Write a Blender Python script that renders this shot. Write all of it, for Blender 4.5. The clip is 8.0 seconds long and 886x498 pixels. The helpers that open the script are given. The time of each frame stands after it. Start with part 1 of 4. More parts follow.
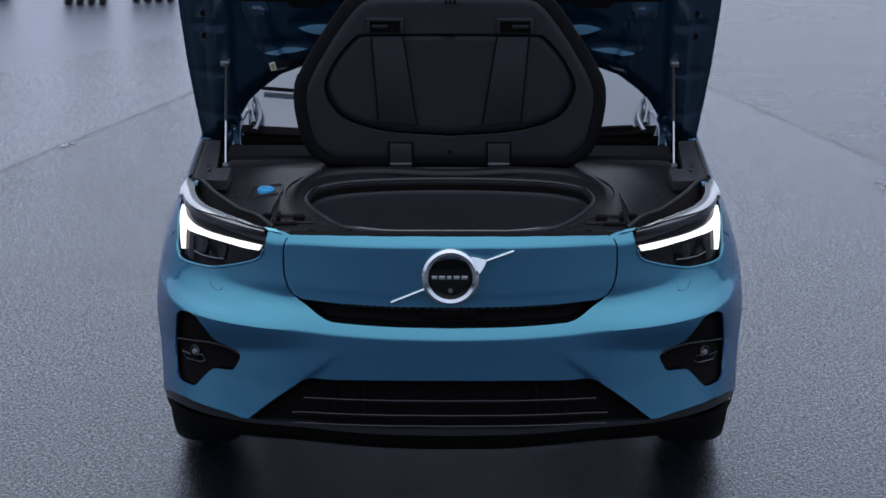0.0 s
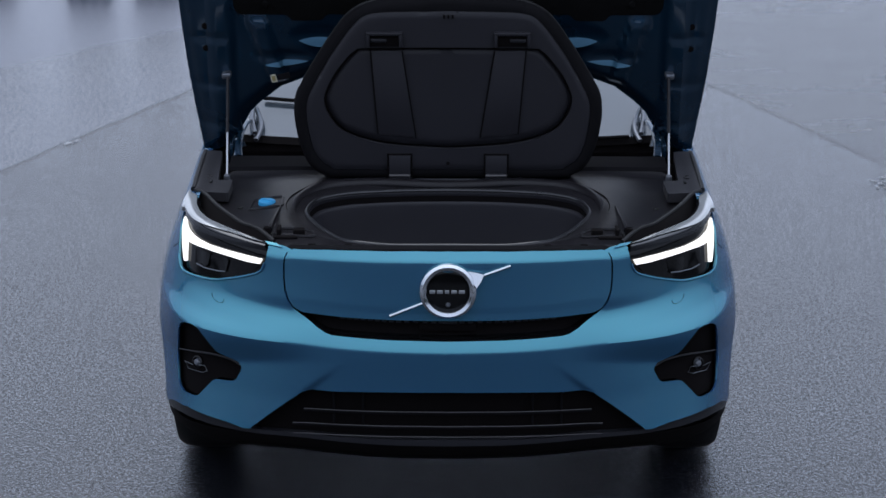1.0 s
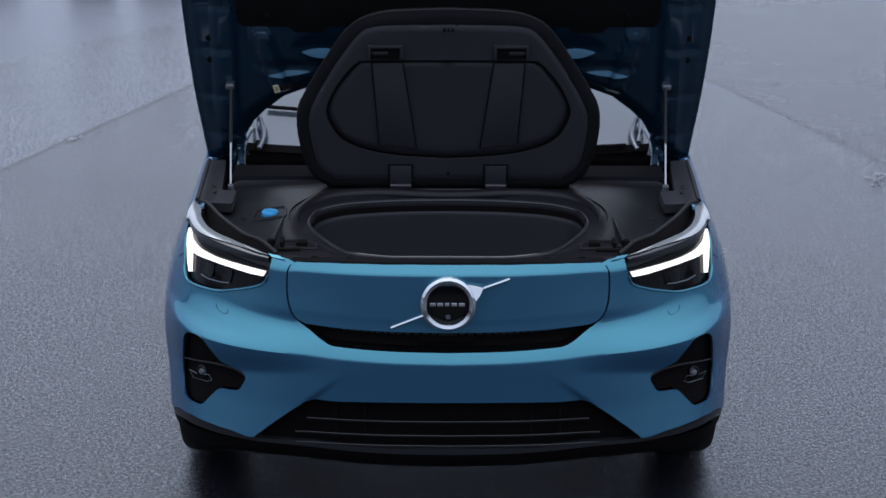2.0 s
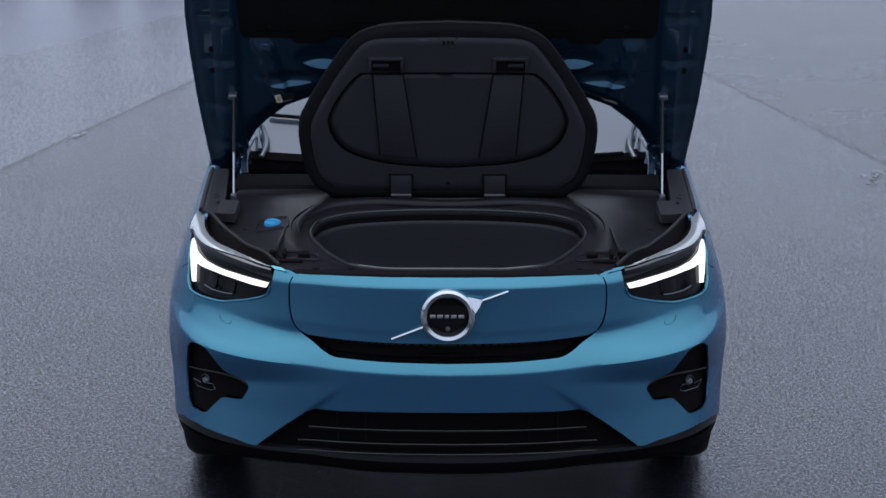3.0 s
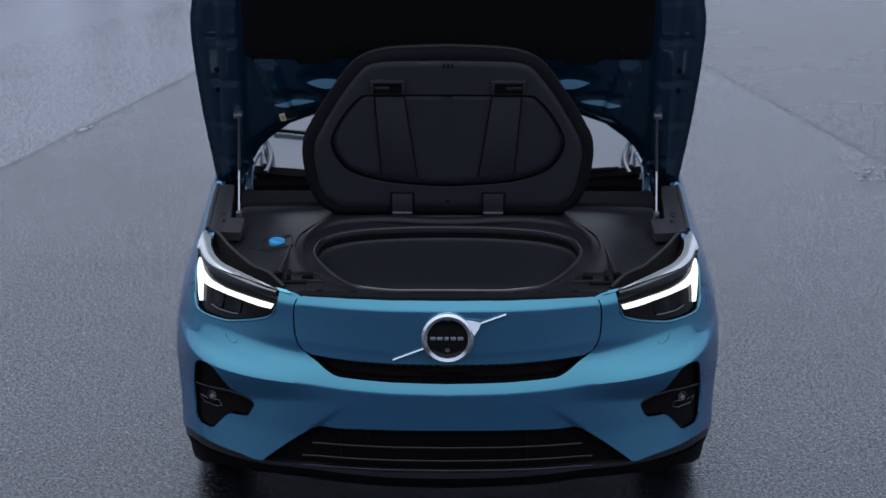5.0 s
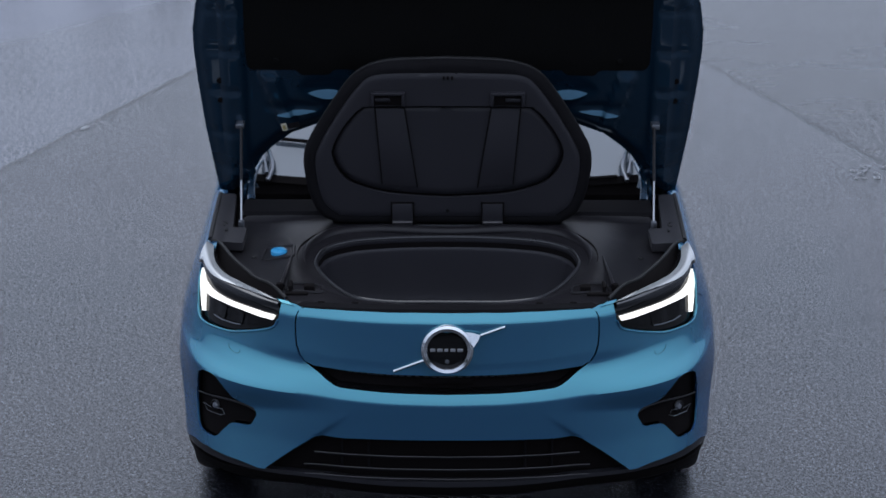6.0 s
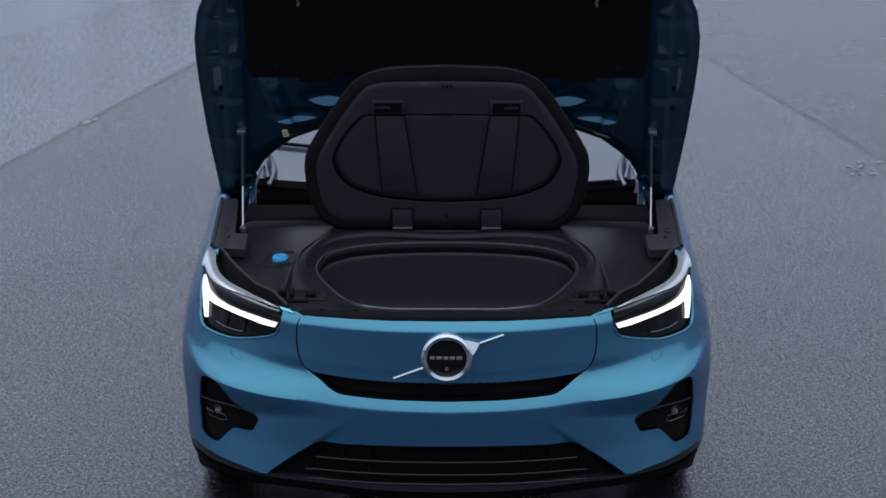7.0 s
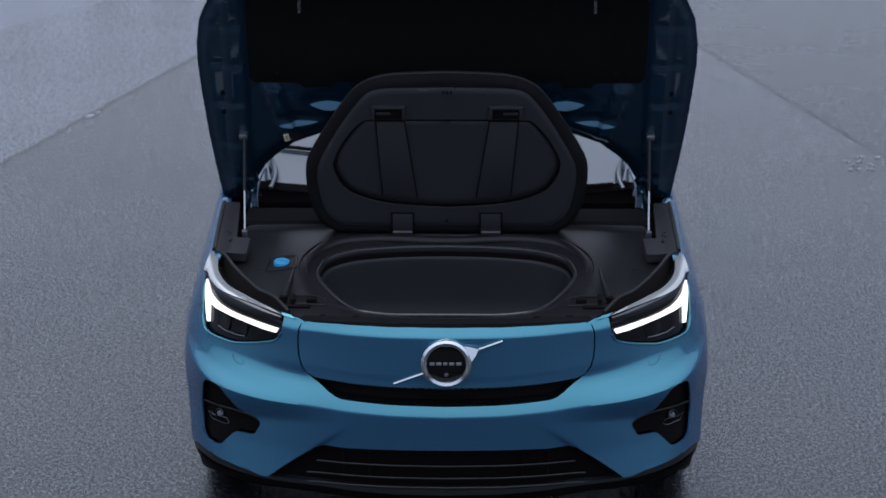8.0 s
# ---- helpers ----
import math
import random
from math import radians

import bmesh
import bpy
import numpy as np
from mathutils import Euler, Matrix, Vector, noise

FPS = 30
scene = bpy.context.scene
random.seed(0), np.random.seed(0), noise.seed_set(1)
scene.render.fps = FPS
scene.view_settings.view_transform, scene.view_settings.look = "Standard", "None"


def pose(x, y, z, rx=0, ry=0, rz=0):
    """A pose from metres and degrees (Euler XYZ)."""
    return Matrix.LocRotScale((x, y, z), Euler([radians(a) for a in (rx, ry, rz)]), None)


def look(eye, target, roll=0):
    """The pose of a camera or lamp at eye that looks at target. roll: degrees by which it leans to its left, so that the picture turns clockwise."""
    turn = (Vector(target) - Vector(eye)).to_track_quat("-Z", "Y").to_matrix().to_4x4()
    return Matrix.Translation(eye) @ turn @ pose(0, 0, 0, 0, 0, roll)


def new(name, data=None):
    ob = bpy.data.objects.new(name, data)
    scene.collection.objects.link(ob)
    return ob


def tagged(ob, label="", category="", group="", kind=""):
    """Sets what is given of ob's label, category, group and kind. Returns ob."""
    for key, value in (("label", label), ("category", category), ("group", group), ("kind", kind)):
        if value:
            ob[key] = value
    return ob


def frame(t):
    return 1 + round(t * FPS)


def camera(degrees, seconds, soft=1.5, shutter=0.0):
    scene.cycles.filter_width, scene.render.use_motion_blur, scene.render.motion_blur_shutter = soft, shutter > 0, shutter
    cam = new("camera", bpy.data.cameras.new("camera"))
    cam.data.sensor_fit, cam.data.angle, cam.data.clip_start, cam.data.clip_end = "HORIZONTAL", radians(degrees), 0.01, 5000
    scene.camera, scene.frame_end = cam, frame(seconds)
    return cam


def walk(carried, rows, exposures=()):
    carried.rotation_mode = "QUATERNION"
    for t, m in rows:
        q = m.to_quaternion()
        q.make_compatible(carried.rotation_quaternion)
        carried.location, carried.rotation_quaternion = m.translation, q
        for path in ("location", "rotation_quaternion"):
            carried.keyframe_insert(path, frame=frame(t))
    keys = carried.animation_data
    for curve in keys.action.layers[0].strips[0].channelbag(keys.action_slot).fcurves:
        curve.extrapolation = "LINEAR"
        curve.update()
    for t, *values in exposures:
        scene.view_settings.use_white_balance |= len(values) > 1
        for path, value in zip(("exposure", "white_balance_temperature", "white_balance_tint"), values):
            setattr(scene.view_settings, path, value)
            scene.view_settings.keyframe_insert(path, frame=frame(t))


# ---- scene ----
cam = camera(21.2, 8.0)
cam.data.dof.use_dof, cam.data.dof.focus_distance, cam.data.dof.aperture_fstop = True, 7.3, 4.0
PATH = [
    (0, (-0.025, -6.464, 3.153), (-0.024, -4.571, 2.506), 0.1),
    (0.5, (-0.01, -6.499, 3.239), (-0.012, -4.611, 2.579), 0.1),
    (1, (-0.008, -6.528, 3.32), (-0.01, -4.645, 2.648), 0.1),
    (1.5, (-0.009, -6.562, 3.409), (-0.011, -4.684, 2.723), 0.1),
    (3, (-0.008, -6.657, 3.675), (-0.01, -4.794, 2.948), 0.1),
    (3.5, (-0.008, -6.681, 3.754), (-0.01, -4.823, 3.015), 0.1),
    (4, (-0.002, -6.707, 3.842), (-0.005, -4.854, 3.089), 0.1),
    (4.5, (-0.004, -6.733, 3.927), (-0.007, -4.886, 3.162), 0.1),
    (6, (-0.003, -6.792, 4.182), (-0.006, -4.96, 3.38), 0.1),
    (6.5, (-0.006, -6.806, 4.264), (-0.008, -4.979, 3.449), 0.1),
    (7, (-0.005, -6.822, 4.345), (-0.007, -5.001, 3.517), 0.1),
    (7.5, (0.0, -6.833, 4.422), (-0.003, -5.018, 3.582), 0.1),
    (8, (0.004, -6.843, 4.498), (0.0, -5.034, 3.645), 0.1),
]
walk(cam, [(t, look(eye, target, roll)) for t, eye, target, roll in PATH])

# ---- world, sun, exposure ----
world = bpy.data.worlds.new("overcast_sky")
scene.world = world
world.use_nodes = True
wn, wl = world.node_tree.nodes, world.node_tree.links
sky = wn.new("ShaderNodeTexSky")
sky.sky_type, sky.sun_disc = "NISHITA", False
sky.sun_elevation, sky.sun_rotation = radians(60), radians(-20)
sky.dust_density, sky.air_density = 4.0, 1.0
veil = wn.new("ShaderNodeMixRGB")
veil.inputs[0].default_value = 0.85
wl.new(sky.outputs[0], veil.inputs[1])
# an overcast dome: the zenith is about three times as bright as the horizon
aim = wn.new("ShaderNodeTexCoord")
part_z = wn.new("ShaderNodeSeparateXYZ")
wl.new(aim.outputs["Generated"], part_z.inputs[0])
dome = wn.new("ShaderNodeMapRange")
dome.inputs["From Min"].default_value, dome.inputs["From Max"].default_value = 0.0, 1.0
wl.new(part_z.outputs[2], dome.inputs["Value"])
cloud = wn.new("ShaderNodeMixRGB")
cloud.inputs[1].default_value = (6.7, 7.9, 10.8, 1)
cloud.inputs[2].default_value = (20.0, 22.5, 27.8, 1)
wl.new(dome.outputs[0], cloud.inputs[0])
# slightly thinner cloud on the near side
thin = wn.new("ShaderNodeMapRange")
thin.inputs["From Min"].default_value, thin.inputs["From Max"].default_value = -0.35, 1.0
thin.inputs["To Min"].default_value, thin.inputs["To Max"].default_value = 0.95, 0.96
wl.new(part_z.outputs[1], thin.inputs["Value"])
# and a paler band low over the horizon behind the car
def sky_maths(op, a, c):
    node = wn.new("ShaderNodeMath")
    node.operation = op
    for i, v in enumerate((a, c)):
        if isinstance(v, (int, float)):
            node.inputs[i].default_value = v
        else:
            wl.new(v, node.inputs[i])
    return node.outputs[0]


low = sky_maths("POWER", sky_maths("SUBTRACT", 1.0, dome.outputs[0]), 4.0)
ahead = sky_maths("POWER", sky_maths("MAXIMUM", part_z.outputs[1], 0.0), 2.0)
bright = sky_maths("ADD", thin.outputs[0], sky_maths("MULTIPLY", sky_maths("MULTIPLY", low, ahead), 1.5))
lit = wn.new("ShaderNodeVectorMath")
lit.operation = "SCALE"
wl.new(cloud.outputs[0], lit.inputs[0])
wl.new(bright, lit.inputs["Scale"])
wl.new(lit.outputs[0], veil.inputs[2])
wl.new(veil.outputs[0], wn["Background"].inputs[0])
wn["Background"].inputs[1].default_value = 0.086
sun = new("sun", bpy.data.lights.new("sun", "SUN"))
sun.data.energy, sun.data.angle, sun.data.color = 0.6, radians(40), (0.92, 0.96, 1.0)
sun.matrix_world = look((-1.2, 3.3, 6), (0, 0, 0))


# ---- materials ----
def material(name, colour, rough=0.5, metal=0.0, **more):
    m = bpy.data.materials.new(name)
    m.use_nodes = True
    b = m.node_tree.nodes["Principled BSDF"]
    b.inputs["Base Color"].default_value = (*colour, 1)
    b.inputs["Roughness"].default_value = rough
    b.inputs["Metallic"].default_value = metal
    for key, value in more.items():
        b.inputs[key.replace("_", " ")].default_value = value
    return m


def textured(m, scale, colour_amount, rough_amount, bump, fine=0.0, distance=0.002):
    """Two scales of variation: broad soiling on colour and gloss, fine grain as relief."""
    n, l = m.node_tree.nodes, m.node_tree.links
    b = n["Principled BSDF"]
    where = n.new("ShaderNodeTexCoord")
    broad = n.new("ShaderNodeTexNoise")
    broad.inputs["Scale"].default_value, broad.inputs["Detail"].default_value = scale, 6
    l.new(where.outputs["Object"], broad.inputs["Vector"])
    base = tuple(b.inputs["Base Color"].default_value)
    ramp = n.new("ShaderNodeMixRGB")
    ramp.inputs[1].default_value = (*[c * (1 - colour_amount) for c in base[:3]], 1)
    ramp.inputs[2].default_value = (*[min(1, c * (1 + colour_amount)) for c in base[:3]], 1)
    l.new(broad.outputs["Fac"], ramp.inputs[0])
    l.new(ramp.outputs[0], b.inputs["Base Color"])
    r = b.inputs["Roughness"].default_value
    span = n.new("ShaderNodeMapRange")
    span.inputs["To Min"].default_value, span.inputs["To Max"].default_value = max(0.02, r - rough_amount), min(1, r + rough_amount)
    l.new(broad.outputs["Fac"], span.inputs["Value"])
    l.new(span.outputs[0], b.inputs["Roughness"])
    if bump:
        grain = n.new("ShaderNodeTexNoise")
        grain.inputs["Scale"].default_value, grain.inputs["Detail"].default_value = fine or scale * 40, 3
        l.new(where.outputs["Object"], grain.inputs["Vector"])
        relief = n.new("ShaderNodeBump")
        relief.inputs["Strength"].default_value, relief.inputs["Distance"].default_value = bump, distance
        l.new(grain.outputs["Fac"], relief.inputs["Height"])
        l.new(relief.outputs[0], b.inputs["Normal"])
    return m


PAINT = textured(material("blue_metallic_paint", (0.066, 0.270, 0.288), 0.235, 1.0, Coat_Weight=0.6, Coat_Roughness=0.03, Coat_IOR=1.42, Specular_Tint=(0.08, 0.20, 0.30, 1)), 3, 0.06, 0.03, 0.09, 520, 0.0006)


def pigment(m, colour, share):
    """Blue pigment between the metal flakes: the part of the paint that scatters light evenly."""
    n, l = m.node_tree.nodes, m.node_tree.links
    flat = n.new("ShaderNodeBsdfPrincipled")
    flat.inputs["Base Color"].default_value, flat.inputs["Roughness"].default_value = (*colour, 1), 0.5
    flat.inputs["Coat Weight"].default_value, flat.inputs["Coat Roughness"].default_value, flat.inputs["Coat IOR"].default_value = 0.6, 0.03, 1.42
    flat.inputs["Specular IOR Level"].default_value = 0.2
    both = n.new("ShaderNodeMixShader")
    both.inputs[0].default_value = share
    l.new(n["Principled BSDF"].outputs[0], both.inputs[1])
    l.new(flat.outputs[0], both.inputs[2])
    l.new(both.outputs[0], n["Material Output"].inputs["Surface"])


pigment(PAINT, (0.034, 0.106, 0.262), 0.38)
# thin inner blue, made far darker for the shade under the raised bonnet
SHADEDPAINT = textured(material("shaded_inner_paint", (0.0075, 0.034, 0.067), 0.28, 0.7, Coat_Weight=0.9, Coat_Roughness=0.07), 4, 0.12, 0.06, 0.05, 600, 0.0005)
PLASTIC = textured(material("black_moulded_plastic", (0.0098, 0.0090, 0.0108), 0.36, 0.0, Specular_IOR_Level=0.20), 5, 0.25, 0.08, 0.25, 700, 0.001)
LIDPLASTIC = textured(material("charcoal_grained_plastic", (0.0155, 0.0150, 0.0188), 0.46, 0.0, Specular_IOR_Level=0.25), 5, 0.15, 0.06, 0.3, 800, 0.001)
TRIM = textured(material("dark_grey_trim", (0.015, 0.015, 0.018), 0.4, 0.0, Specular_IOR_Level=0.18), 6, 0.2, 0.08, 0.3, 600, 0.001)
# paler copy of the inner blue, holding the sky's glint in its colour
PRESSED = textured(material("sky_lit_pressing_paint", (0.015, 0.066, 0.112), 0.42, 0.6, Coat_Weight=0.15, Coat_Roughness=0.3), 6, 0.15, 0.06, 0.05, 600, 0.0005)
GLOSS = textured(material("gloss_black_plastic", (0.003, 0.003, 0.0034), 0.10, 0.0, Specular_IOR_Level=0.28), 8, 0.2, 0.04, 0, 0)
PLATE = textured(material("dark_grey_grained_plastic", (0.018, 0.017, 0.020), 0.5, 0.0, Specular_IOR_Level=0.35), 8, 0.2, 0.08, 0.3, 600, 0.001)
SEAL = textured(material("black_rubber_seal", (0.012, 0.012, 0.014), 0.30, 0.0, Specular_IOR_Level=0.6), 12, 0.3, 0.08, 0.2, 300, 0.001)
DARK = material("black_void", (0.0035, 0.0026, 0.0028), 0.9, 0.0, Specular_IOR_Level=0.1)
CLOTH = textured(material("black_felt_liner", (0.0035, 0.0035, 0.0035), 0.95, 0.0, Specular_IOR_Level=0.1), 9, 0.3, 0.03, 0.6, 250, 0.003)
BLADE = textured(material("grey_grille_edge", (0.045, 0.042, 0.044), 0.4), 9, 0.2, 0.08, 0)
MATTE = textured(material("matt_black_plastic", (0.0065, 0.0062, 0.0072), 0.8, 0.0, Specular_IOR_Level=0.05), 7, 0.3, 0.05, 0.3, 500, 0.001)
RUBBER = textured(material("black_rubber", (0.006, 0.006, 0.0065), 0.6, 0.0, Specular_IOR_Level=0.3), 12, 0.3, 0.1, 0.4, 300, 0.002)
CHROME = textured(material("bright_chrome", (0.60, 0.62, 0.65), 0.15, 1.0), 20, 0.05, 0.05, 0, 0)
SILVER = textured(material("satin_silver", (0.45, 0.46, 0.48), 0.3, 0.9), 20, 0.1, 0.08, 0, 0)
STEEL = textured(material("grey_steel", (0.16, 0.17, 0.19), 0.35, 0.8), 20, 0.2, 0.1, 0, 0)
SCREEN = textured(material("windscreen_glass", (0.10, 0.115, 0.135), 0.06, 0, Coat_Weight=1.0, Coat_IOR=1.6), 3, 0.1, 0.02, 0)
BLUECAP = textured(material("bright_blue_plastic", (0.02, 0.24, 0.46), 0.45), 30, 0.1, 0.05, 0.1, 500)
PAPER = textured(material("white_sticker", (0.55, 0.53, 0.42), 0.5), 60, 0.2, 0.05, 0)
AMBER = material("warm_marking", (0.30, 0.25, 0.10), 0.5)
LENS = textured(material("lamp_lens_glass", (0.08, 0.085, 0.10), 0.08, 0.3, Coat_Weight=1.0), 60, 0.5, 0.03, 0.4, 150, 0.002)
GLOW = material("white_running_light", (1, 1, 1), 0.4, 0, Emission_Color=(1.0, 0.955, 0.89, 1), Emission_Strength=0.93)


# ---- shaping helpers ----
def part(name, bm, mat, parent, label="", sharp=35):
    me = bpy.data.meshes.new(name)
    for f in bm.faces:
        f.smooth = True
    for e in bm.edges:
        if len(e.link_faces) == 2 and e.calc_face_angle(0) > radians(sharp):
            e.smooth = False
    bm.to_mesh(me)
    bm.free()
    me.materials.append(mat)
    ob = new(name, me)
    if parent is not None:
        ob.parent = parent
    if label:
        tagged(ob, label)
    return ob


def empty(name, label, category):
    return tagged(new(name), label, category)


def sym(points):
    """A closed outline from its right half, listed from centre line to centre line."""
    left = [(-x, y) for x, y in reversed(points) if x > 1e-6]
    return list(points) + left


def mirrored(points):
    return [(-x, y) for x, y in points]


def resample(outline, step):
    out = []
    for (x0, y0), (x1, y1) in zip(outline, outline[1:] + outline[:1]):
        n = max(1, int(math.hypot(x1 - x0, y1 - y0) / step + 0.5))
        out += [(x0 + (x1 - x0) * i / n, y0 + (y1 - y0) * i / n) for i in range(n)]
    return out


def rounded(outline, r, n=4):
    """Cut each corner of an outline with a small arc."""
    out = []
    k = len(outline)
    for i in range(k):
        a, b, c = (Vector(outline[j % k]) for j in (i - 1, i, i + 1))
        d0, d1 = (a - b).length, (c - b).length
        q = min(r, d0 * 0.45, d1 * 0.45)
        p0, p1 = b + (a - b).normalized() * q, b + (c - b).normalized() * q
        for j in range(n + 1):
            s = j / n
            out.append(tuple(p0 * (1 - s) ** 2 + b * 2 * s * (1 - s) + p1 * s * s))
    return out


def inside(px, py, outline):
    hit = np.zeros(len(px), bool)
    for (x0, y0), (x1, y1) in zip(outline, outline[1:] + outline[:1]):
        if y0 == y1:
            continue
        hit ^= ((y0 > py) != (y1 > py)) & (px < (x1 - x0) * (py - y0) / (y1 - y0) + x0)
    return hit


def patch(outer, fn, holes=(), step=0.02, depth=0.012, back=None, relax=0, rows=()):
    """A sheet with that outline and holes, laid on the surface fn(u, v), with its edges turned inwards by depth."""
    from mathutils.geometry import delaunay_2d_cdt
    loops = [resample(o, step) for o in (outer, *holes)]
    verts, edges = [], []
    for loop in loops:
        k = len(verts)
        verts += loop
        edges += [(k + i, k + (i + 1) % len(loop)) for i in range(len(loop))]
    rim = np.array(verts)
    us = np.arange(rim[:, 0].min(), rim[:, 0].max(), step)
    vs = np.arange(rim[:, 1].min(), rim[:, 1].max(), step)
    gu, gv = (g.ravel() for g in np.meshgrid(us, vs))
    if rows:
        # extra points along creases; the plain grid keeps clear of them
        ru, rv = np.array(rows).T
        clear = np.array([((ru - a) ** 2 + (rv - b) ** 2).min() > (0.6 * step) ** 2 for a, b in zip(gu, gv)])
        gu, gv = np.concatenate([gu[clear], ru]), np.concatenate([gv[clear], rv])
    keep = inside(gu, gv, loops[0])
    for h in loops[1:]:
        keep &= ~inside(gu, gv, h)
    gu, gv = gu[keep], gv[keep]
    near = np.array([((rim[:, 0] - a) ** 2 + (rim[:, 1] - b) ** 2).min() for a, b in zip(gu, gv)])
    far = near > (0.45 * step) ** 2
    verts += list(zip(gu[far].tolist(), gv[far].tolist()))
    out, _, faces, *_ = delaunay_2d_cdt([Vector(v) for v in verts], edges, [], 0, 1e-6)
    mid = np.array([[sum(out[i][c] for i in f) / 3 for c in (0, 1)] for f in faces])
    keep = inside(mid[:, 0], mid[:, 1], loops[0])
    for h in loops[1:]:
        keep &= ~inside(mid[:, 0], mid[:, 1], h)
    bm = bmesh.new()
    vs3 = [bm.verts.new(fn(v[0], v[1])) for v in out]
    for f, good in zip(faces, keep):
        if good:
            bm.faces.new([vs3[i] for i in f])
    bmesh.ops.delete(bm, geom=[v for v in bm.verts if not v.link_faces], context="VERTS")
    for _ in range(relax):
        bmesh.ops.smooth_vert(bm, verts=[v for v in bm.verts if not v.is_boundary], factor=0.5, use_axis_x=True, use_axis_y=True, use_axis_z=True)
    bm.normal_update()
    if depth:
        edge = [e for e in bm.edges if len(e.link_faces) == 1]
        normal = {v: v.normal.copy() for e in edge for v in e.verts}
        made = bmesh.ops.extrude_edge_only(bm, edges=edge)["geom"]
        old = {v.co.to_tuple(5): v for v in normal}
        for v in made:
            if isinstance(v, bmesh.types.BMVert):
                src = old.get(v.co.to_tuple(5))
                n = normal[src] if src else Vector((0, -1, 0))
                v.co -= (Vector(back) * -1 if back else n) * depth
    bm.normal_update()
    return bm


def box(size, at=(0, 0, 0), bevel=0.0, turn=None):
    bm = bmesh.new()
    bmesh.ops.create_cube(bm, size=1, matrix=Matrix.Diagonal((*size, 1)))
    if bevel:
        bmesh.ops.bevel(bm, geom=bm.edges[:], offset=bevel, segments=2, affect="EDGES", profile=0.5)
    bm.transform(Matrix.Translation(at) @ (turn or Matrix.Identity(4)))
    return bm


def tube(points, radius, sides=8, closed=False, flat=1.0):
    """A swept bar through the points; radius may be one number or one a point."""
    bm = bmesh.new()
    pts = [Vector(p) for p in points]
    n = len(pts)
    rings = []
    for i, p in enumerate(pts):
        a = pts[(i - 1) % n] if closed or i else p
        b = pts[(i + 1) % n] if closed or i < n - 1 else p
        d = (b - a).normalized()
        up = Vector((0, 0, 1)) if abs(d.z) < 0.9 else Vector((0, 1, 0))
        s = d.cross(up).normalized()
        w = s.cross(d)
        r = radius[i] if isinstance(radius, (list, tuple)) else radius
        rings.append([bm.verts.new(p + (s * math.cos(q) + w * math.sin(q) * flat) * r) for q in (2 * math.pi * k / sides for k in range(sides))])
    for i in range(n if closed else n - 1):
        r0, r1 = rings[i], rings[(i + 1) % n]
        for k in range(sides):
            bm.faces.new((r0[k], r0[(k + 1) % sides], r1[(k + 1) % sides], r1[k]))
    if not closed:
        bm.faces.new(rings[0][::-1])
        bm.faces.new(rings[-1])
    bmesh.ops.recalc_face_normals(bm, faces=bm.faces[:])
    return bm


def lathe(profile, m, steps=32):
    """Turn (radius, height) pairs about the local z axis."""
    bm = bmesh.new()
    rings = [[bm.verts.new((r * math.cos(2 * math.pi * k / steps), r * math.sin(2 * math.pi * k / steps), z)) for k in range(steps)] if r > 1e-6 else [bm.verts.new((0, 0, z))] for r, z in profile]
    for a, b in zip(rings, rings[1:]):
        for k in range(steps):
            q = [a[k % len(a)], a[(k + 1) % len(a)], b[(k + 1) % len(b)], b[k % len(b)]]
            q = list(dict.fromkeys(q))
            if len(q) > 2:
                bm.faces.new(q)
    bmesh.ops.recalc_face_normals(bm, faces=bm.faces[:])
    bm.transform(m)
    return bm


def strip(rows):
    """A sheet through rows of points of equal length."""
    bm = bmesh.new()
    vs = [[bm.verts.new(p) for p in row] for row in rows]
    for a, b in zip(vs, vs[1:]):
        for k in range(len(a) - 1):
            bm.faces.new((a[k], a[k + 1], b[k + 1], b[k]))
    bm.normal_update()
    return bm


def join(*bms):
    out = bms[0]
    for b in bms[1:]:
        me = bpy.data.meshes.new("joining")
        b.to_mesh(me)
        out.from_mesh(me)
        bpy.data.meshes.remove(me)
        b.free()
    return out


def smooth_line(points, n=6):
    """Catmull-Rom through 2D or 3D points."""
    p = [Vector(q) for q in points]
    out = []
    for i in range(len(p) - 1):
        a, b, c, d = p[max(i - 1, 0)], p[i], p[i + 1], p[min(i + 2, len(p) - 1)]
        for k in range(n):
            t = k / n
            out.append(tuple(0.5 * (2 * b + (c - a) * t + (2 * a - 5 * b + 4 * c - d) * t * t + (3 * b - a - 3 * c + d) * t ** 3)))
    out.append(tuple(p[-1]))
    return out


# ---- the car's body surface ----
# u runs from the nose's centre line round to the tail, z is the height
U = [0, .15, .30, .45, .58, .70, .80, .90, 1.02, 1.15, 1.30, 1.6, 2.6, 3.6, 4.4, 4.8, 5.1, 5.65]
LOW_X = [0, .15, .30, .445, .565, .675, .762, .832, .887, .922, .935, .926, .89, .90, .90, .80, .55, 0]
LOW_Y = [0, .008, .033, .078, .128, .19, .25, .325, .43, .542, .70, 1.0, 2.0, 3.0, 3.8, 4.18, 4.32, 4.37]
TOP_X = [0, .15, .30, .445, .555, .655, .73, .79, .828, .840, .843, .843, .845, .85, .82, .74, .51, 0]
TOP_Y = [0, .010, .042, .10, .155, .23, .30, .38, .49, .615, .76, 1.05, 2.0, 3.0, 3.8, 4.15, 4.28, 4.33]
NOSE_Z = [.16, .20, .26, .33, .40, .47, .54, .60, .645, .662, .668, .674, .680, .690, .70, .715, .742, .765, .82, .87, .909, .914, .919, .935, .952, .974]
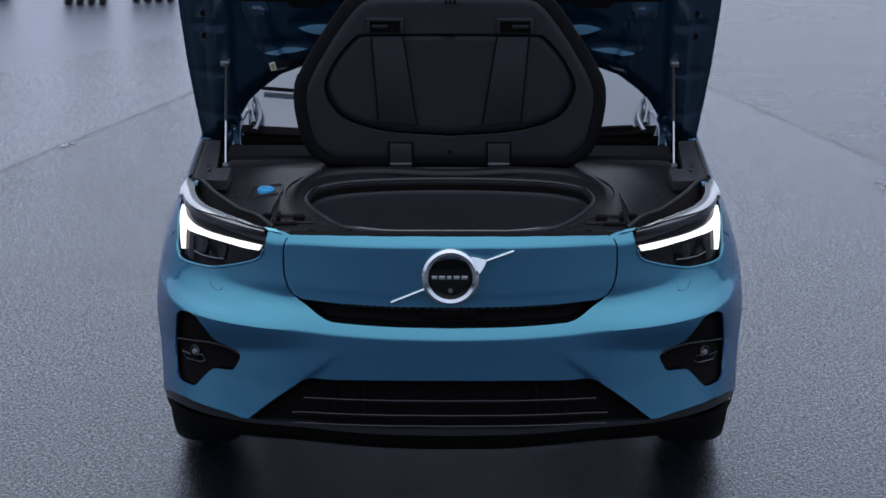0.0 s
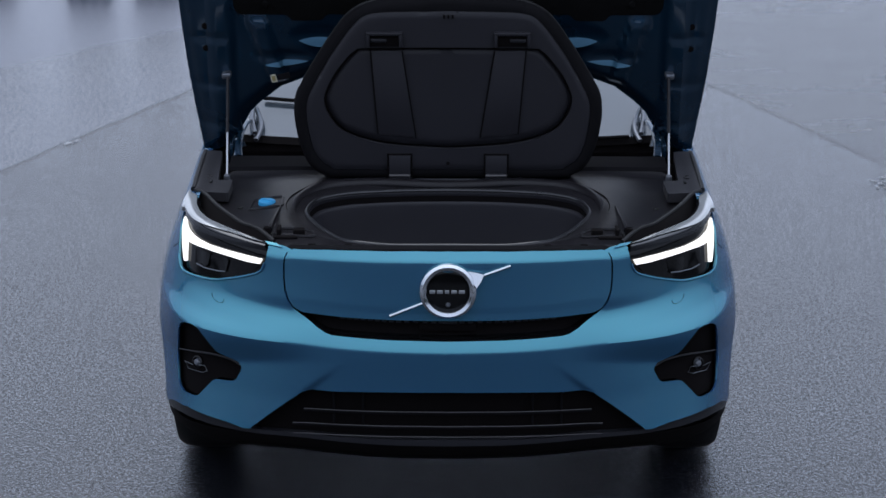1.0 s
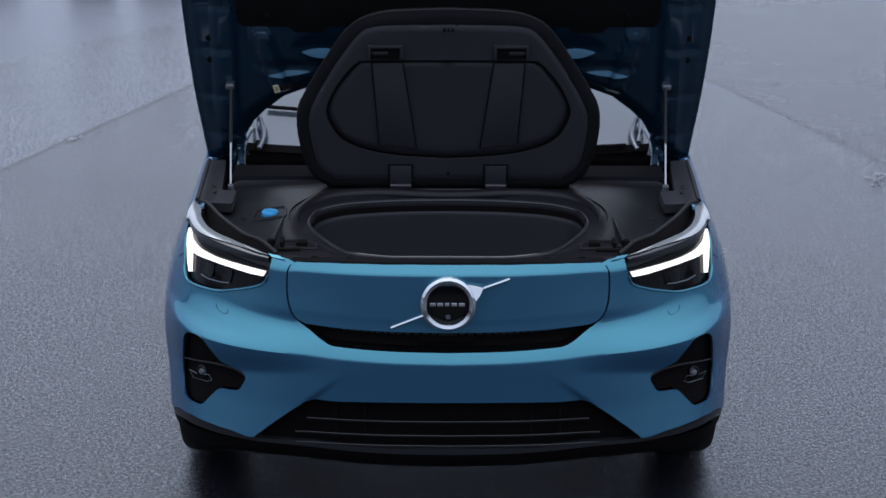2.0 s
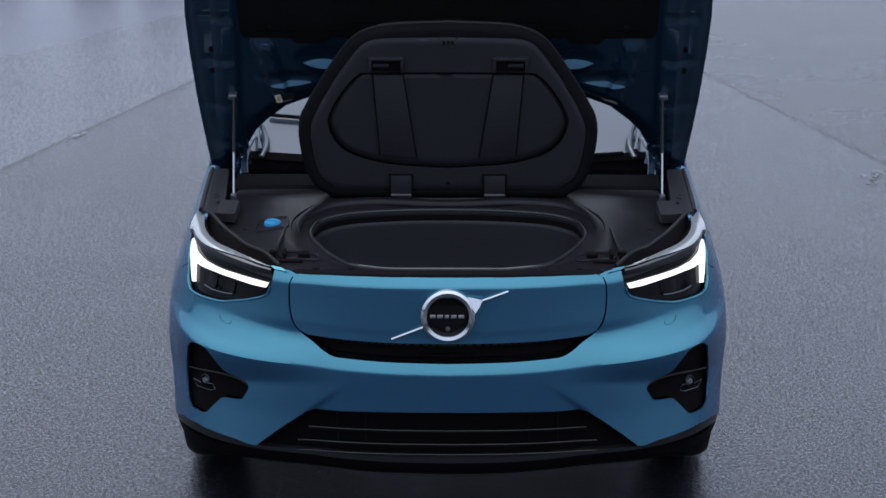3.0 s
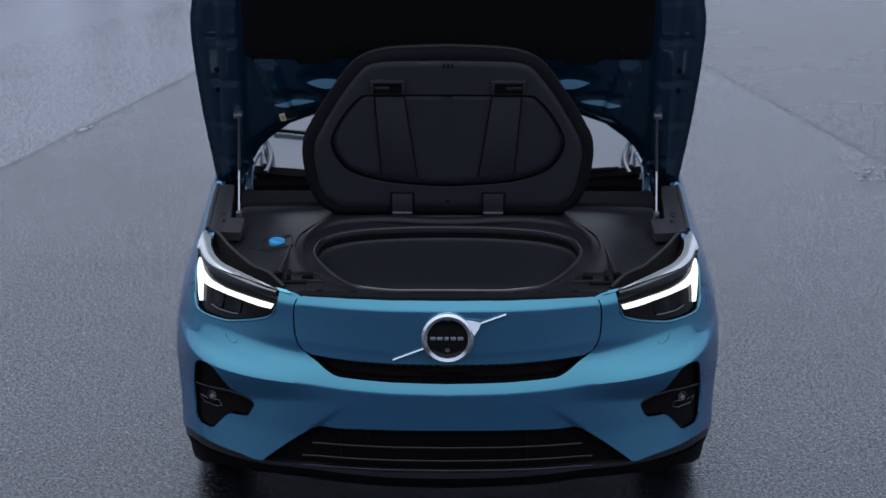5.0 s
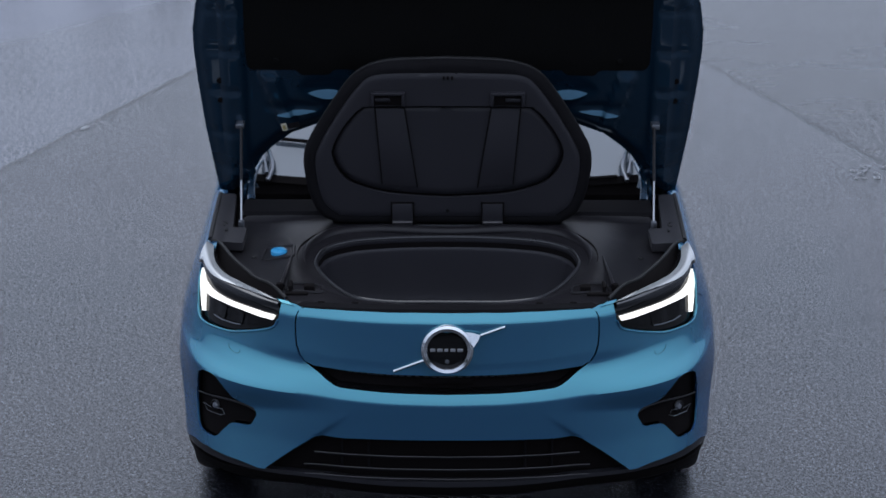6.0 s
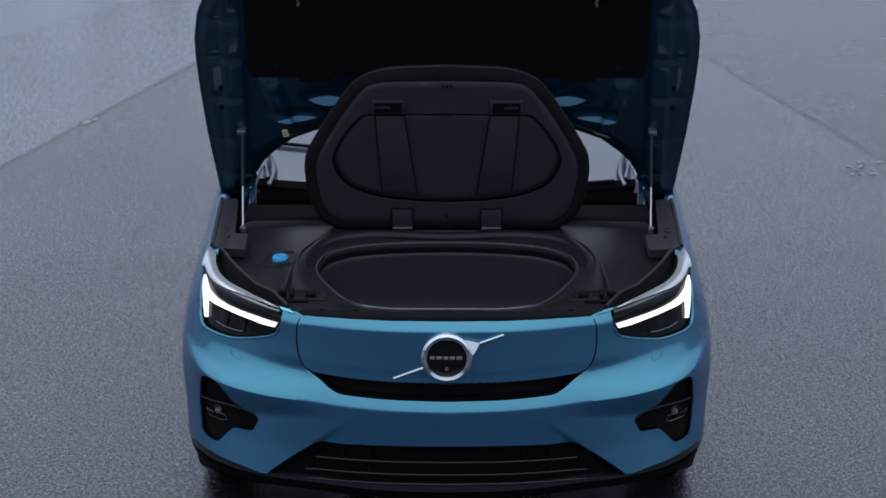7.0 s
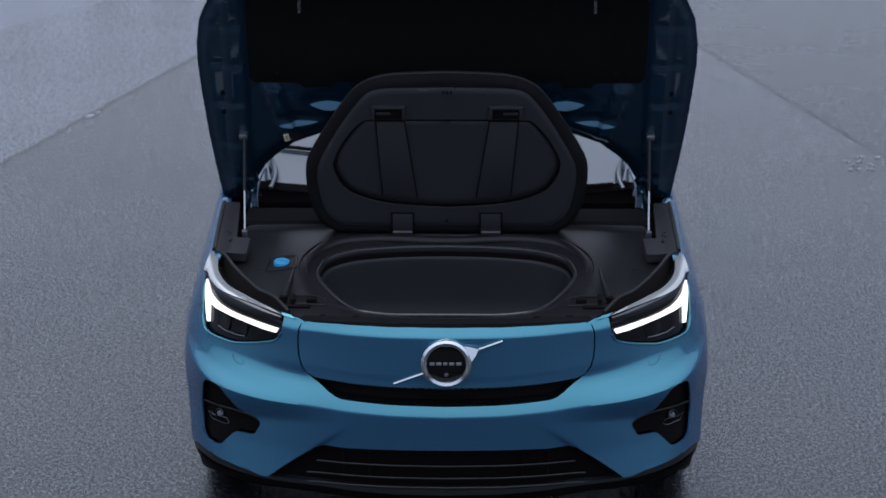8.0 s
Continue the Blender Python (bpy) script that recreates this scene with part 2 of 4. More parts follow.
NOSE_Y = [.10, .03, -.03, -.066, -.064, -.064, -.069, -.074, -.0785, -.0800, -.0806, -.0810, -.0780, -.0715, -.0635, -.0470, -.012, .003, .0065, .0080, .0090, .0100, .0145, .031, .050, .076]


def between(t, xs, ys):
    """Smooth monotone interpolation."""
    if t <= xs[0]:
        return ys[0]
    if t >= xs[-1]:
        return ys[-1]
    i = next(k for k in range(len(xs) - 1) if t <= xs[k + 1])
    def slope(k):
        if k == 0 or k == len(xs) - 1:
            return 0.0
        d0, d1 = (ys[k] - ys[k - 1]) / (xs[k] - xs[k - 1]), (ys[k + 1] - ys[k]) / (xs[k + 1] - xs[k])
        return 0.0 if d0 * d1 <= 0 else 2 * d0 * d1 / (d0 + d1)
    h = xs[i + 1] - xs[i]
    a = (t - xs[i]) / h
    return (2 * a**3 - 3 * a * a + 1) * ys[i] + (a**3 - 2 * a * a + a) * h * slope(i) + (3 * a * a - 2 * a**3) * ys[i + 1] + (a**3 - a * a) * h * slope(i + 1)


def ease(a, b, t):
    t = min(1.0, max(0.0, (t - a) / (b - a)))
    return t * t * (3 - 2 * t)


def shell(u, v, out=0.0, corner=1.0, cut=1.0):
    """A point of the car's skin; out: metres proud of it. v is the height; above 0.92 the wings roll over inwards."""
    side, u = (1 if u >= 0 else -1), abs(u)
    wing = ease(0.98, 1.12, u)
    z, roll = v, 0.0
    if v > 0.92 and wing:
        q = min(1.0, (v - 0.92) / 0.08) * math.pi / 2
        z = v + (0.92 + 0.038 * math.sin(q) - v) * wing
        roll = 0.035 * (1 - math.cos(q)) * wing
    crown = 0.030 * max(0.0, 1 - (u / 0.52) ** 2) * ease(0.74, 0.90, z)
    zz = z - crown
    k = ease(0.60, 0.92, zz)
    flank = ease(0.72, 1.14, u)
    k += (min(1.15, max(0.0, (zz - 0.55) / 0.37)) ** 2 - k) * flank
    x = between(u, U, LOW_X) * (1 - k) + between(u, U, TOP_X) * k
    d = between(u, U, LOW_Y) * (1 - k) + between(u, U, TOP_Y) * k
    low = max(0.0, 0.34 - z) * 0.25 * ease(0.6, 1.2, u)
    f = 1 - ease(0.78, 1.28, u)
    f += (1 - ease(0.42, 1.15, u) - f) * ease(0.675, 0.72, zz)
    y = between(zz, NOSE_Z, NOSE_Y) * f + d
    # the face below the crease is undercut as far as the diagonal edge of each corner
    valley = 0.620 - 0.17 * (u - 0.41)
    edge = 0.449 + (0.51 - z) * 1.1
    deep, held = (-0.004 * min(1.1, max(0.0, (0.676 - q) / 0.131)) for q in (z, max(z, valley)))
    held *= 1 - ease(0.42, 0.75, u)
    m = ease(edge - 0.025, edge + 0.008, u)
    y += 0.040 * ease(0.80, 0.690, z) * (1 - ease(0.40, 0.75, u))
    y += cut * (deep * (1 - m) + held * m)
    # the face steps back along that edge
    y += cut * 0.007 * ease(valley + 0.005, valley - 0.06, z) * (1 - m) * ease(0.32, 0.42, u)
    # below the valley each corner comes forward to the sill
    y -= cut * 0.022 * m * min(1.0, max(0.0, (valley - z) / (valley - 0.37))) * (1 - ease(0.80, 1.02, u))
    # hollowed lower corners: the skin falls back below the crease to a valley and comes forward again to the sill
    hollow = 0.5 * (0.676 - z) / (0.676 - valley) + 0.5 * ease(0.0, 1.0, (0.676 - z) / (0.676 - valley)) if z > valley else 1 - 0.85 * (valley - z) / (valley - 0.37)
    y += corner * min(1.0, max(0.1 if z < valley else 0.0, hollow)) * 0.037 * ease(0.34, 0.68, u) * (1 - ease(0.95, 1.2, u))
    nx, ny = ease(0.3, 1.2, u), -(1 - ease(0.5, 1.3, u))
    return Vector((side * (x - roll - low + nx * out), y + ny * out, z))


# ---- the ground ----
def ground_material():
    m = bpy.data.materials.new("damp_asphalt")
    m.use_nodes = True
    n, l = m.node_tree.nodes, m.node_tree.links
    b = n["Principled BSDF"]
    pos = n.new("ShaderNodeNewGeometry").outputs["Position"]
    def noise_tex(scale, detail, rough=0.6, stretch=None):
        t = n.new("ShaderNodeTexNoise")
        t.inputs["Scale"].default_value, t.inputs["Detail"].default_value, t.inputs["Roughness"].default_value = scale, detail, rough
        src = pos
        if stretch:
            s = n.new("ShaderNodeMapping")
            s.inputs["Scale"].default_value = stretch
            l.new(pos, s.inputs["Vector"])
            src = s.outputs[0]
        l.new(src, t.inputs["Vector"])
        return t.outputs["Fac"]
    def maths(op, a, c, clamp=False):
        t = n.new("ShaderNodeMath")
        t.operation, t.use_clamp = op, clamp
        for i, v in enumerate((a, c)):
            if isinstance(v, (int, float)):
                t.inputs[i].default_value = v
            else:
                l.new(v, t.inputs[i])
        return t.outputs[0]
    split = n.new("ShaderNodeSeparateXYZ")
    l.new(pos, split.inputs[0])
    x, y = split.outputs[0], split.outputs[1]
    wob = maths("MULTIPLY", maths("SUBTRACT", noise_tex(1.3, 5), 0.5), 0.10)
    # separate pours of asphalt, each side of two joints that run away from the car
    def beyond(ax, ay, dx, dy, width):
        q = math.hypot(dx, dy)
        d = maths("ADD", maths("MULTIPLY", maths("SUBTRACT", x, ax), -dy / q), maths("MULTIPLY", maths("SUBTRACT", y, ay), dx / q))
        return maths("ADD", maths("DIVIDE", maths("ADD", d, wob), width), 0.5, True)
    left = beyond(-1.81, 4.27, 0.80, 1.5, 0.05)
    right = maths("SUBTRACT", 1.0, beyond(1.80, 4.40, -0.75, 1.55, 0.05))
    far = beyond(-2.40, 5.655, 1.0, 0.86, 0.16)
    def seam(edge):
        """One where an edge is half crossed, nought to either side."""
        return maths("MULTIPLY", maths("MULTIPLY", edge, maths("SUBTRACT", 1.0, edge)), 4.0)
    grain = noise_tex(190, 2, 0.7)
    specks = noise_tex(80, 3, 0.8)
    stains = noise_tex(0.9, 6, 0.6, (0.35, 1, 1))
    tone = maths("ADD", maths("MULTIPLY", stains, 0.016), maths("MULTIPLY", maths("SUBTRACT", specks, 0.495), 0.20))
    tone = maths("ADD", tone, maths("MULTIPLY", left, 0.042))
    tone = maths("SUBTRACT", tone, maths("MULTIPLY", seam(left), 0.07))
    tone = maths("SUBTRACT", tone, maths("MULTIPLY", seam(right), 0.04))
    tone = maths("ADD", tone, maths("MULTIPLY", far, 0.04))
    tone = maths("SUBTRACT", tone, maths("MULTIPLY", right, 0.010))
    tone = maths("MAXIMUM", tone, 0.003)
    mix = n.new("ShaderNodeCombineColor")
    l.new(maths("MULTIPLY", tone, 0.93), mix.inputs[0])
    l.new(tone, mix.inputs[1])
    l.new(maths("MULTIPLY", tone, 1.28), mix.inputs[2])
    l.new(mix.outputs[0], b.inputs["Base Color"])
    gloss = maths("ADD", maths("MULTIPLY", stains, 0.26), 0.10)
    gloss = maths("ADD", gloss, maths("MULTIPLY", right, 0.05))
    gloss = maths("ADD", gloss, maths("MULTIPLY", far, 0.10))
    l.new(gloss, b.inputs["Roughness"])
    # a thin film of water over the stones
    b.inputs["Coat Weight"].default_value, b.inputs["Coat Roughness"].default_value, b.inputs["Coat IOR"].default_value = 0.8, 0.25, 1.40
    film = maths("MULTIPLY", maths("SUBTRACT", maths("ADD", maths("MULTIPLY", specks, 0.6), maths("MULTIPLY", grain, 0.4)), 0.452), 7.5, True)
    sheet = maths("ADD", maths("ADD", 1.07, maths("MULTIPLY", left, 0.18)), maths("MULTIPLY", right, -0.04))
    sheet = maths("ADD", sheet, maths("MULTIPLY", maths("SUBTRACT", stains, 0.5), 1.5))
    sheet = maths("SUBTRACT", sheet, maths("MULTIPLY", maths("ADD", seam(left), seam(right)), 0.5))
    sheet = maths("ADD", sheet, maths("MULTIPLY", far, 0.30))
    l.new(maths("MULTIPLY", film, sheet, True), b.inputs["Coat Weight"])
    # the older pour beyond the joint is coarser, so its film is rougher
    l.new(maths("ADD", maths("ADD", 0.25, maths("MULTIPLY", left, 0.13)), maths("MULTIPLY", far, 0.14)), b.inputs["Coat Roughness"])
    b.inputs["Specular IOR Level"].default_value = 0.22
    relief = n.new("ShaderNodeBump")
    relief.inputs["Strength"].default_value, relief.inputs["Distance"].default_value = 1.0, 0.0016
    l.new(maths("ADD", grain, specks), relief.inputs["Height"])
    l.new(relief.outputs[0], b.inputs["Normal"])
    ripple = n.new("ShaderNodeBump")
    ripple.inputs["Strength"].default_value, ripple.inputs["Distance"].default_value = 1.0, 0.0018
    l.new(specks, ripple.inputs["Height"])
    l.new(ripple.outputs[0], b.inputs["Coat Normal"])
    return m


bm = bmesh.new()
bmesh.ops.create_grid(bm, x_segments=40, y_segments=40, size=400)
ground = part("ground", bm, ground_material(), None, "damp grey asphalt yard with pale wet patches and joints")
tagged(ground, category="ground", kind="structure")

# unseen dark wall behind the camera and beside it, added to darken reflections
ring = []
for k in range(131):
    q = math.pi * (0.8 + 1.4 * k / 130)
    top = (2.0 + 5.5 * max(0.0, -math.sin(q)) ** 2 + 0.5 * noise.noise((4 * math.cos(q), 4 * math.sin(q), 0)) + (0.4 + 0.8 * max(0.0, -math.sin(q))) * noise.noise((25 * math.cos(q), 25 * math.sin(q), 3)))
    ring.append([Vector((45 * math.cos(q), 45 * math.sin(q), z)) for z in (-.5, top * .6, top)])
dark_wall = part("backdrop", strip(ring), textured(material("added_dark_wall", (0.02, 0.028, 0.026), 0.9), 0.3, 0.5, 0.05, 0), None, "unseen dark wall, added to darken what the car reflects")
tagged(dark_wall, category="backdrop", kind="structure")

# ---- the car ----
car = empty("car", "blue metallic electric crossover parked with its bonnet open", "car")

SLOT = [(0, 0.7057), (0.257, 0.7058), (0.346, 0.7065), (0.366, 0.71), (0.393, 0.7207), (0.42, 0.7347), (.453, .751)]
SHIELD = [(.453, .751), (.475, .764), (.492, .785), (.503, .815), (.507, .85), (.507, .893), (.503, .915), (.494, .929), (.474, .938)]
LAMP_UNDER = [(.562, .936), (.575, .888), (.593, .858), (.645, .834), (.71, .812), (.78, .794), (.885, .786), (.942, .791), (.976, .820), (1.008, .860), (1.045, .893), (1.065, .918), (1.07, .955)]
ARCH_Y, ARCH_Z, ARCH_R = 0.86, 0.35, 0.405


def side_u(y):
    """The u at which the skin's side stands that far back."""
    return between(y, LOW_Y, U)


arch = []
for k in range(13):
    q = radians(113 + k * (184 - 113) / 12)
    arch.append((side_u(ARCH_Y + ARCH_R * math.cos(q)), ARCH_Z + ARCH_R * math.sin(q)))
UNDER = [(.982, .357), (.947, .371), (.858, .389), (.784, .390), (.699, .3865), (0.645, 0.378), (0.622, 0.3795), (0.565, 0.425), (0.507, 0.469), (0.4615, 0.5025), (0.4446, 0.5170), (0.42, 0.525), (0.376, 0.5285), (0.3, 0.536), (0.19, 0.5435), (0, 0.5485)]
FOG = [(.899, .646), (.8795, .6644), (.835, .675), (.805, .669), (.771, .640), (.734, .598), (.656, .575), (.645, .557), (.667, .520), (.679, .512), (.744, .506), (.807, .442), (.8255, .433), (.8935, .427), (.9165, .444), (.923, .520)]
half = SLOT + SHIELD[1:] + [(.500, .943), (.545, .945)] + LAMP_UNDER + [(1.10, 1.0), (1.2, 1.0), (1.30, 1.0)] + [(1.30, .74)] + arch + UNDER
DIAGONAL = [(s * (.449 + (.51 - z) * 1.1 + d), z) for s in (-1, 1) for z in np.arange(.516, .64, .0075) for d in (-.026, -.016, -.007, .002, .010)]
CREASE = [(u, z) for u in np.arange(-.95, .951, .0095) for z in (.668, .674, .680)]
bumper = part("front_bumper", patch(sym(half), shell, [rounded(FOG, .014), rounded(mirrored(FOG), .014)], 0.0095, 0.006, None, 0, CREASE + DIAGONAL), PAINT, car, "blue metallic painted bumper and front wings")

# shield panel between the lamps
def panel_at(u, z):
    """The shield stays upright down to its lower edge."""
    p = shell(u, max(z, .785), .001)
    return Vector((p.x, p.y + .06 * min(0, z - .785), z))


panel_half = [(0, .762)] + [(.2, .760), (.33, .7575), (.44, .756)] + [(x - .0065, z + .003) for x, z in SHIELD[1:]] + [(.44, .943), (.36, .953), (.25, .962), (.12, .968), (0, .970)]
BAND = [(u, z + .030 * max(0, 1 - (u / .52) ** 2)) for u in np.arange(-.48, .481, .010) for z in (.909, .914, .919)]
panel = part("front_panel", patch(sym(panel_half), panel_at, (), 0.010, 0.018, None, 0, BAND), PAINT, car)

# slot below the shield
slot_floor = [(x, z - .001) for x, z in SLOT[:-1]] + [ (.453, .752), (.44, .760), (.33, .762), (0, .768)]
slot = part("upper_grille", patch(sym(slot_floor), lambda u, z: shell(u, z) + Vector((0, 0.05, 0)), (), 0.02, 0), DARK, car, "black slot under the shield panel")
ledge = [[shell(u, z) + Vector((0, d, dz)) for d, dz in ((.001, -.001), (.010, .002), (.026, .005), (.040, .007), (.046, 0), (.055, -.03))] for u, z in smooth_line([(-x, z) for x, z in reversed(SLOT)] + SLOT[1:], 4)]
part("grille_lip", strip(ledge), GLOSS, slot, "gloss black lower lip of the slot")
for k in range(-15, 16):
    u = k * 0.021
    if abs(u) < 0.38:
        p = shell(u, .752)
        part("rib", box((.014, .014, .005), p + Vector((0, .014, -.003)), .001), TRIM, slot)
part("sensor_cover", box((.17, .02, .022), shell(0, .728) + Vector((0, .034, .004)), .006), DARK, slot)

# lower grille
low_half = [(0, .375), (.33, .368), (.52, .362), (.65, .37), (.64, .382), (.564, .436), (.44, .552), (.32, .562), (0, .575)]


def core(u, z, back):
    """The plane of the lower grille, without the hollow corners."""
    return shell(u, z, 0.0, 0.0, 0.0) + Vector((0, back, 0))


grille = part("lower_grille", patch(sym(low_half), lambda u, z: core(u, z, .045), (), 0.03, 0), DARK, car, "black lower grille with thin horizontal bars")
for z0, reach in ((.473, .440), (.426, .478), (.396, .475)):
    line = [core(u, z0 - 0.10 * u * u, .016 if z0 > .4 else .006) for u in np.linspace(-reach, reach, 41)]
    part("grille_bar", tube(line, .0014, 6), BLADE, grille)
    line = [core(u, z0 - .008 - 0.10 * u * u, .024) for u in np.linspace(-reach, reach, 41)]
    part("grille_blade", tube(line, .005, 6), MATTE, grille)
for s in (-1, 1):
    for u in (.255, .345):
        line = [core(u * s, z, .034) for z in (.41, .48, .55)]
        part("divider", tube(line, .004, 6), MATTE, grille)

# lower lip and side cladding
lip_half = [(0, .367), (.33, .364), (.52, .360), (.64, .357), (.80, .355), (.90, .348), (.985, .330), (1.04, .305), (1.055, .325), (.985, .356), (.95, .370), (.86, .383), (.786, .381), (.70, .376), (.62, .370), (.58, .371), (.52, .373), (.33, .379), (0, .387)]
lip = part("lower_lip", patch(sym(lip_half), lambda u, z: shell(u, z, 0.0, .5 + .5 * ease(.5, .8, abs(u)), 0.0) + Vector((0, .005, 0)), (), 0.012, 0.03), TRIM, car, "dark grey unpainted chin spoiler")
chin = []
for u in np.linspace(-1.05, 1.05, 43):
    p = shell(u, .366 - .045 * abs(u) ** 3, 0.0, 1.0, 0.0)
    q = Vector((-.3 * p.x * abs(u) ** 2 * .35, 1, 0))
    chin.append([p + Vector((0, .006, 0)), p + q * .03 - Vector((0, 0, .040)), p + q * .10 - Vector((0, 0, .085)), p + q * .24 - Vector((0, 0, .125)), p + q * .95 - Vector((0, 0, p.z - .19))])
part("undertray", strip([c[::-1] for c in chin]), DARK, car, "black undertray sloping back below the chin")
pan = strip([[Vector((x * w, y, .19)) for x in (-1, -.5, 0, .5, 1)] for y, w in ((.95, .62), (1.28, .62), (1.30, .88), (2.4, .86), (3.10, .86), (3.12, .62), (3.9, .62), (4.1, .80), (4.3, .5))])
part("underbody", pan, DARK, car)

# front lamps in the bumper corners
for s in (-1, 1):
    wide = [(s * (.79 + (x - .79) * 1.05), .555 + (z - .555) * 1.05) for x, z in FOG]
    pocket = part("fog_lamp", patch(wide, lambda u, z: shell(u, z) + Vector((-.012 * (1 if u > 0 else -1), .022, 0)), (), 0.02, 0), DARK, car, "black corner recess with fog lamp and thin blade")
    blade = [shell(s * u, z) + Vector((-s * .004, .004, 0)) for u, z in ((.917, .544), (.835, .568), (.754, .582), (.711, .580), (.683, .575), (.6575, .566))]
    part("blade", tube(smooth_line([tuple(p) for p in blade], 4), [.0022] * 5 + [.0035] * 16, 6), PLASTIC, pocket)
    c = shell(s * .823, .530) + Vector((-s * .006, .016, 0))
    turn = pose(0, 0, 0, 75, 0, s * 35)
    part("lens", lathe([(0, .008), (.008, .007), (.013, .002), (.0155, -.006)], Matrix.Translation(c) @ turn, 20), LENS, pocket, "small round fog lamp lens")
    part("lens_rim", lathe([(.015, -.004), (.017, .003), (.020, .002), (.021, -.006)], Matrix.Translation(c) @ turn, 20), GLOSS, pocket)
    loop = [shell(s * u, z) + Vector((-s * .006, .012, 0)) for u, z in ((.887, .513), (.850, .5155), (.791, .530), (.7805, .516), (.802, .506), (.866, .497))]
    part("lens_trim", tube([tuple(p) for p in loop], .0010, 5, True), STEEL, pocket)

# emblem on the shield
face = Matrix.Translation((0, .008, .858)) @ pose(0, 0, 0, 84, 0, 0)
emblem = part("emblem", lathe([(.0615, -.01), (.0615, .014), (.065, .022), (.075, .025), (.083, .019), (.086, .008), (.086, -.012)], face, 56), CHROME, car, "round chrome ring badge with diagonal bar")
part("disc", lathe([(0, .008), (.05, .0075), (.062, .005), (.062, -.01)], face, 40), GLOSS, emblem, "glossy black disc")
for at, wide in ((-.046, .017), (-.024, .018), (-.003, .013), (.018, .017), (.041, .018)):
    part("wordmark", box((wide, .0105, .004), (0, 0, 0), .001, face @ pose(at, -.003, .008)), SILVER, emblem, "plain silver block of the maker's mark")
part("camera_lens", lathe([(0, .012), (.006, .011), (.008, .006)], face @ pose(0, -.042, .001), 16), STEEL, emblem)
wedge = bmesh.new()
tip = [(.050, .062, .004), (.082, .057, .004), (.106, .051, .004), (.097, .031, .004), (.084, .012, .004)]
lo, hi = [wedge.verts.new(p) for p in tip], [wedge.verts.new((x, y, .020 - .25 * (y - .030))) for x, y, _ in tip]
wedge.faces.new(hi)
for i in range(5):
    wedge.faces.new((lo[i], lo[(i + 1) % 5], hi[(i + 1) % 5], hi[i]))
bmesh.ops.recalc_face_normals(wedge, faces=wedge.faces[:])
wedge.transform(face)
part("arrow", wedge, CHROME, emblem)
for a, b in (((-.172, .774), (-.085, .821)), ((.105, .902), (.184, .932))):
    line = [shell(*a, .006).lerp(shell(*b, .006), t) for t in (0, .5, 1)]
    part("diagonal_bar", tube(line, .0048, 6), CHROME, emblem)


